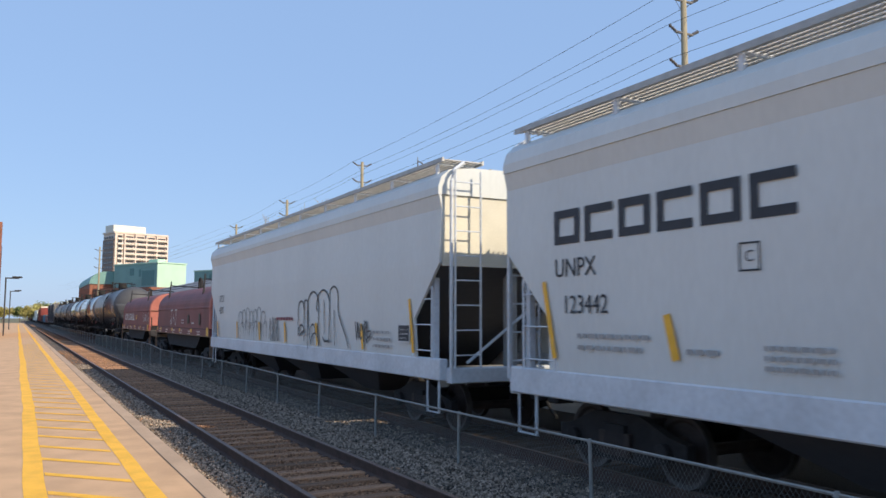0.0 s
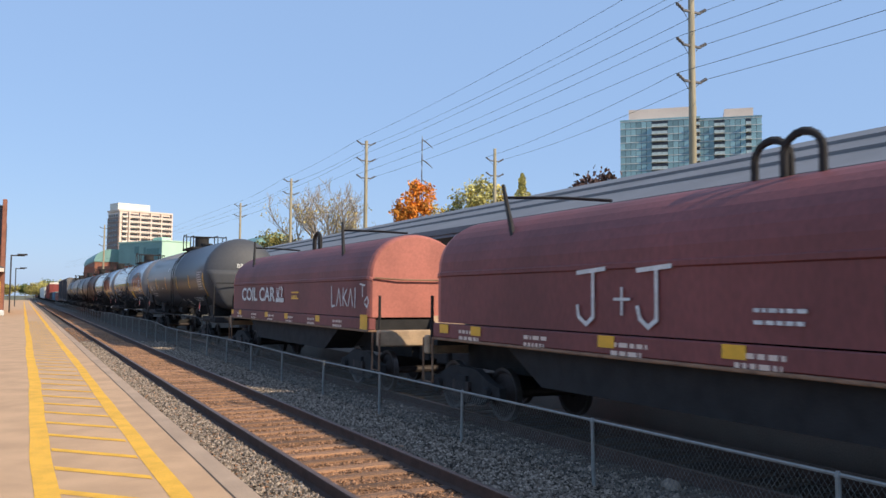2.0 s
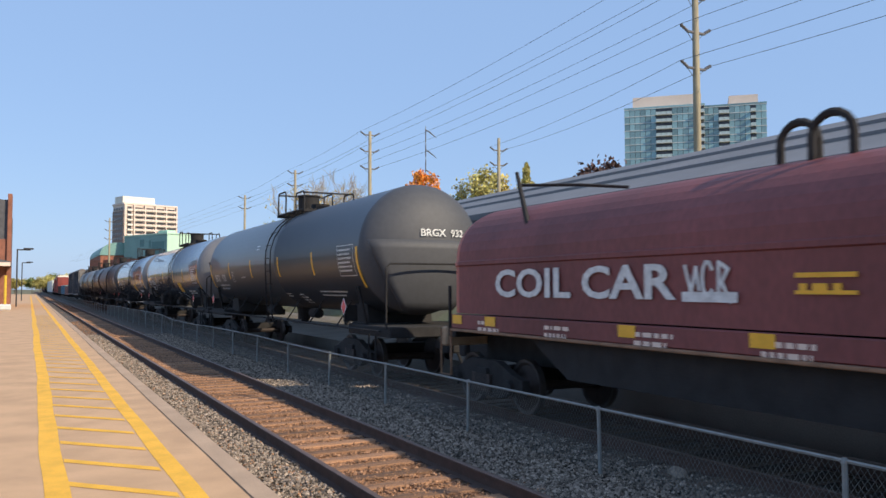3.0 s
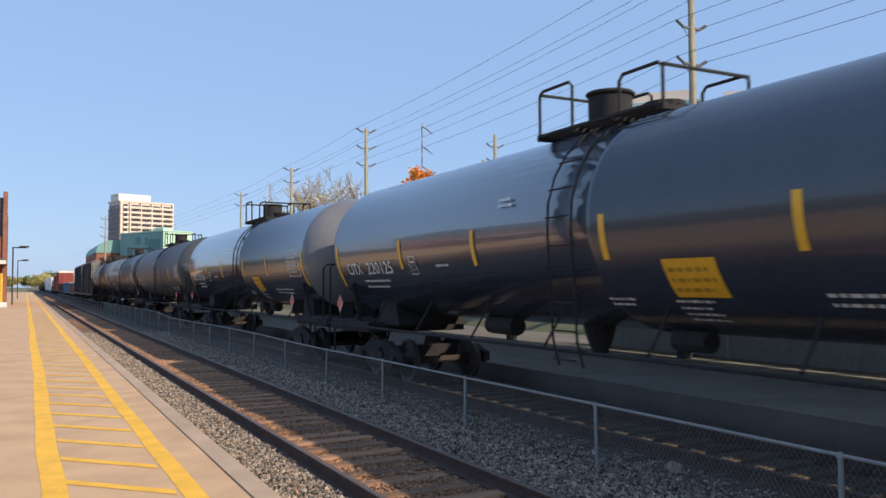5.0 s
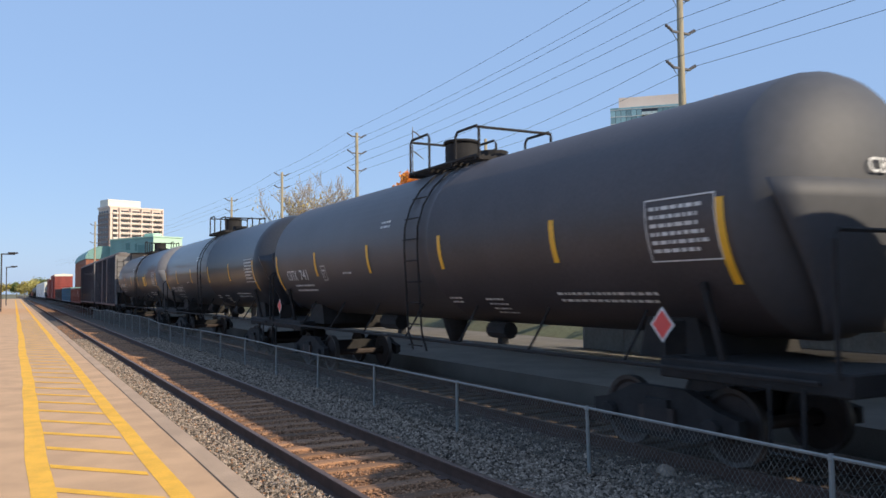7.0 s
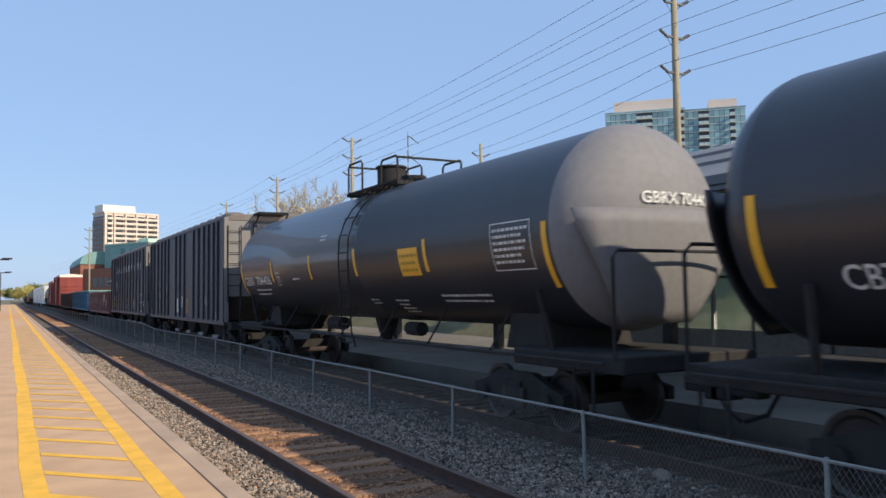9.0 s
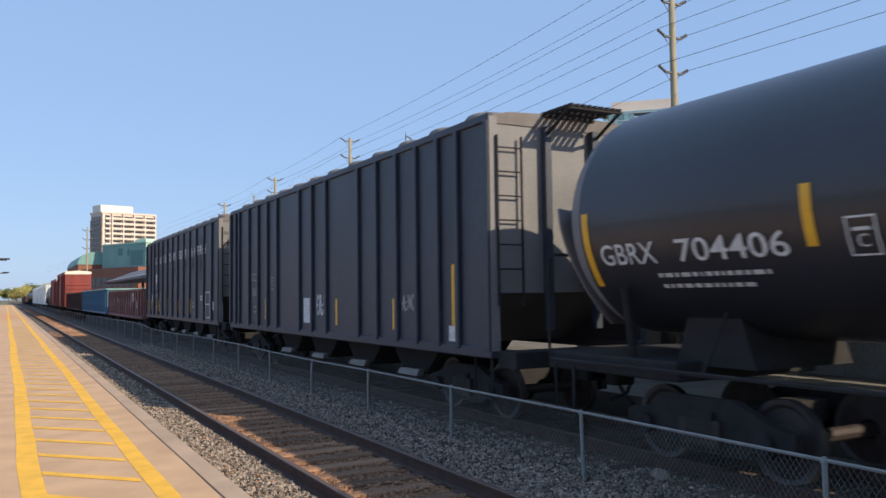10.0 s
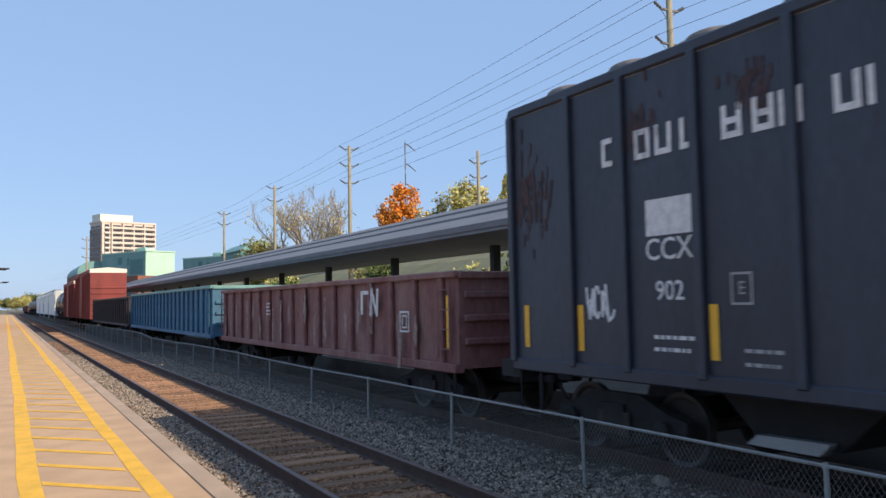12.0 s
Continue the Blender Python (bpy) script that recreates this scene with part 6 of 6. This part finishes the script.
carbon_hopper(185.0, 201.5, "black hopper car with ribbed sides", RIBS, [
    ("lettering", text_mesh("CCX", 0.25, 0.95), M_GREYPAINT, 198.55 - K1, 2.66), ("lettering", text_mesh("806", 0.25, 0.95), M_GREYPAINT, 198.57 - K1, 2.21), ("stencil_frame", merged(bars(ring(0.28, 0.36, 0.025)), text_mesh("C", 0.14)), M_GREYPAINT, 196.7 - K1, 2.46),
    ("notice", bars([(-0.28, 0.28, 0, 0.62)]), M_WHITEPAINT, 193.72 - K1, 1.42), ("notice_print", small_print(0.4, 4, 0.09, 0.045, 61), M_GREYPAINT, 193.72 - K1, 1.92), ("graffiti", scrawl(4, 0.7, 0.42, 0.045, 62), M_WHITEPAINT, 192.7 - K1, 1.66), ("graffiti", scrawl(5, 0.7, 0.26, 0.035, 63), M_GREYPAINT, 187.9 - K1, 1.82),
    ("white_patch", bars([(-0.15, 0.15, 0, 0.26)]), M_WHITEPAINT, 186.24 - K1, 1.3), ("reflector", bars([(-0.06, 0.06, 0, 1.05)]), M_REFLECT, 186.22 - K1, 1.55), ("reflector", bars([(-0.06, 0.06, 0, 1.0)]), M_REFLECT, 200.39 - K1, 1.6), ("panel", bars([(-0.1, 0.1, 0, 0.22)]), M_WHITEPAINT, 186.75 - K1, 1.58), ("small_print", small_print(0.5, 2, 0.14, 0.045, 64), M_GREYPAINT, 198.4 - K1, 1.75)],
    [q - K1 for q in (197.4, 191.7, 188.6)])
K2 = 211.5
RIBS2 = [(q - 203.2) / 16.6 for q in (203.25, 204.3, 205.64, 207.02, 208.35, 209.65, 210.98, 212.25, 213.56, 214.86, 216.1, 217.3, 218.36, 219.75)]
name_row = []
rnd = random.Random(77)
for q in (217.55, 216.95, 216.6, 216.2, 215.6, 215.2, 214.88, 214.28, 213.95, 213.0, 212.55, 212.0, 211.55, 211.15, 210.7, 210.35, 209.95, 209.3, 208.62, 207.95, 207.4, 206.85, 206.4, 206.0, 205.5):
    u = K2 - q
    name_row.append(bars([(u - 0.14, u - 0.07, -0.18, 0.18)] + [r for r in ((u + 0.06, u + 0.13, -0.18, 0.18), (u - 0.07, u + 0.06, 0.11, 0.18), (u - 0.07, u + 0.06, -0.18, -0.11), (u - 0.07, u + 0.06, -0.03, 0.04)) if rnd.random() < 0.6]))
carbon_hopper(203.2, 219.8, "black hopper car with a faded row of white lettering", RIBS2, [
    *[("owner_name_bar", shape, M_WHITEPAINT, 0.0, 3.94) for shape in name_row], ("white_panel", bars([(-0.38, 0.38, 0, 0.43)]), M_WHITEPAINT, 216.55 - K2, 2.82), ("lettering", text_mesh("CCX", 0.26, 0.98, 0.01), M_WHITEPAINT, 216.58 - K2, 2.65), ("lettering", text_mesh("902", 0.23, 0.95, 0.01), M_WHITEPAINT, 216.58 - K2, 2.17),
    ("stencil_frame", merged(bars(ring(0.28, 0.34, 0.025)), text_mesh("E", 0.14)), M_GREYPAINT, 215.56 - K2, 2.18), ("graffiti", scrawl(4, 0.55, 0.42, 0.045, 65), M_WHITEPAINT, 217.8 - K2, 1.86), ("small_print", small_print(0.7, 2, 0.14, 0.045, 66), M_WHITEPAINT, 216.5 - K2, 1.62), ("small_print", small_print(0.5, 2, 0.14, 0.04, 67), M_GREYPAINT, 215.3 - K2, 1.52),
    ("notice_frame", bars(ring(0.75, 1.0, 0.045) + [(-0.33, 0.33, 0.0, 0.045)]), M_WHITEPAINT, 205.1 - K2, 1.8), ("white_patch", bars([(-0.13, 0.13, 0, 0.32)]), M_WHITEPAINT, 204.2 - K2, 1.6), ("panel", small_print(0.45, 3, 0.07, 0.05, 68), M_WHITEPAINT, 206.15 - K2, 2.1),
    ("graffiti", scrawl(4, 0.6, 0.3, 0.03, 69), M_GREYPAINT, 207.6 - K2, 1.65), *[("rust_stain", smear(w_, h_, 80 + k), M_RUSTSTAIN, q - K2, z_) for k, (q, z_, w_, h_) in enumerate(((206.25, 3.35, 0.6, 0.9), (207.75, 3.4, 0.5, 0.4), (209.4, 3.45, 0.5, 0.35), (211.4, 3.4, 0.5, 0.4), (219.3, 3.6, 0.8, 1.0), (217.0, 4.1, 0.6, 0.6), (215.3, 4.2, 0.5, 0.5), (213.6, 3.75, 0.5, 0.5), (205.9, 4.2, 0.6, 0.5)))]],
    [q - K2 for q in (219.44, 218.20, 215.94, 213.52, 210.91, 208.25, 205.75)])
cn = merged(bars([(-0.42, -0.3, 0.0, 0.5), (-0.3, 0.0, 0.42, 0.5)]), stroke([(0.1, 0.0), (0.16, 0.5), (0.42, 0.0), (0.46, 0.5)], 0.1))
gondola(221.6, 238.3, 2.62, M_CNBROWN, 16, "rust-brown ribbed gondola car with white marks", [("owner_mark", cn, M_WHITEPAINT, -4.75, 1.85), ("stencil_frame", bars(ring(0.4, 0.4, 0.035) + ring(0.2, 0.25, 0.03)), M_WHITEPAINT, -6.45, 1.73), ("reflector", bars([(-0.05, 0.05, 0, 0.9)]), M_REFLECT, -8.15, 1.3), ("small_print", small_print(0.4, 4, 0.1, 0.05, 69), M_WHITEPAINT, 2.5, 2.1), *[("weather_stain", smear(0.14, 0.5 + 0.15 * (k % 4), 100 + k, 60), M_CHALK, 7.6 - k * 0.92 + 0.2 * (k % 3), 1.45 + 0.12 * (k % 5)) for k in range(17)]])
gondola(240.0, 261.5, 2.85, M_BLUE, 22, "faded blue ribbed gondola car", [], M_TEAL)
gondola(263.0, 285.5, 2.75, M_DARKGON, 22, "dark brown gondola car", [])
boxcar(288.5, 306.0, 5.75, M_BOXRED, "red boxcar with a white-capped end")
boxcar(308.0, 325.5, 5.3, M_BOXRED, "dark red boxcar farther down the train")
tank_car(329.5, 343.0, M_TANK_B, M_TANK_B, "black tank car far down the train", "", 220, 0, False)
for k in range(4):
    covered_hopper(346.5 + 20.9 * k, 365.8 + 20.9 * k, M_WHITE, M_WHITE_SILL, "white covered hopper car far down the train", [], M_CREAM)
for k in range(4):
    tank_car(433 + 20 * k, 449.5 + 20 * k, M_TANK_B if k % 2 else M_TANK_C, M_TANK_B, "black tank car at the tail of the view", "", 230 + k, 0, False)
for k in range(5):
    gondola(514 + 20 * k, 532.5 + 20 * k, 3.2, M_DARKGON if k % 2 else M_CNBROWN, 14, "dark gondola car in the far distance", [])

# distance run by the train, in metres, at seconds
RUN = [(0.0, 0.0), (0.5, 8.35), (1.0, 16.75), (1.5, 25.6), (2.0, 33.85), (2.5, 41.95), (2.7, 45.6), (4.3, 74.35), (4.5, 78.0), (5.0, 86.75), (5.5, 95.55), (6.0, 104.45), (6.5, 113.2), (6.7, 116.65), (8.3, 145.05), (8.5, 148.65), (9.0, 157.85), (9.5, 166.75), (10.0, 175.55), (10.5, 184.55), (11.0, 193.05), (11.5, 202.05), (12.0, 210.95)]


def motions():
    ts, ds = [q[0] for q in RUN], [q[1] for q in RUN]
    for car, s in CARS:
        walk(car, [(t, pose(TRACK_B, s - d, RAIL_Z)) for t, d in RUN])
    # wheels roll with the run; alike wheelsets share one set of keys
    first = {}
    for ob, y in WHEELSETS:
        key = y < 0
        if key not in first:
            walk(ob, [(k / FPS, pose(0, y, 0.457, -math.degrees(float(np.interp(k / FPS, ts, ds))) / -0.457 % 360)) for k in range(12 * FPS + 1)])
            first[key] = ob.animation_data
        else:
            ob.rotation_mode = "QUATERNION"
            ad = ob.animation_data_create()
            ad.action = first[key].action
            ad.action_slot = first[key].action_slot


motions()
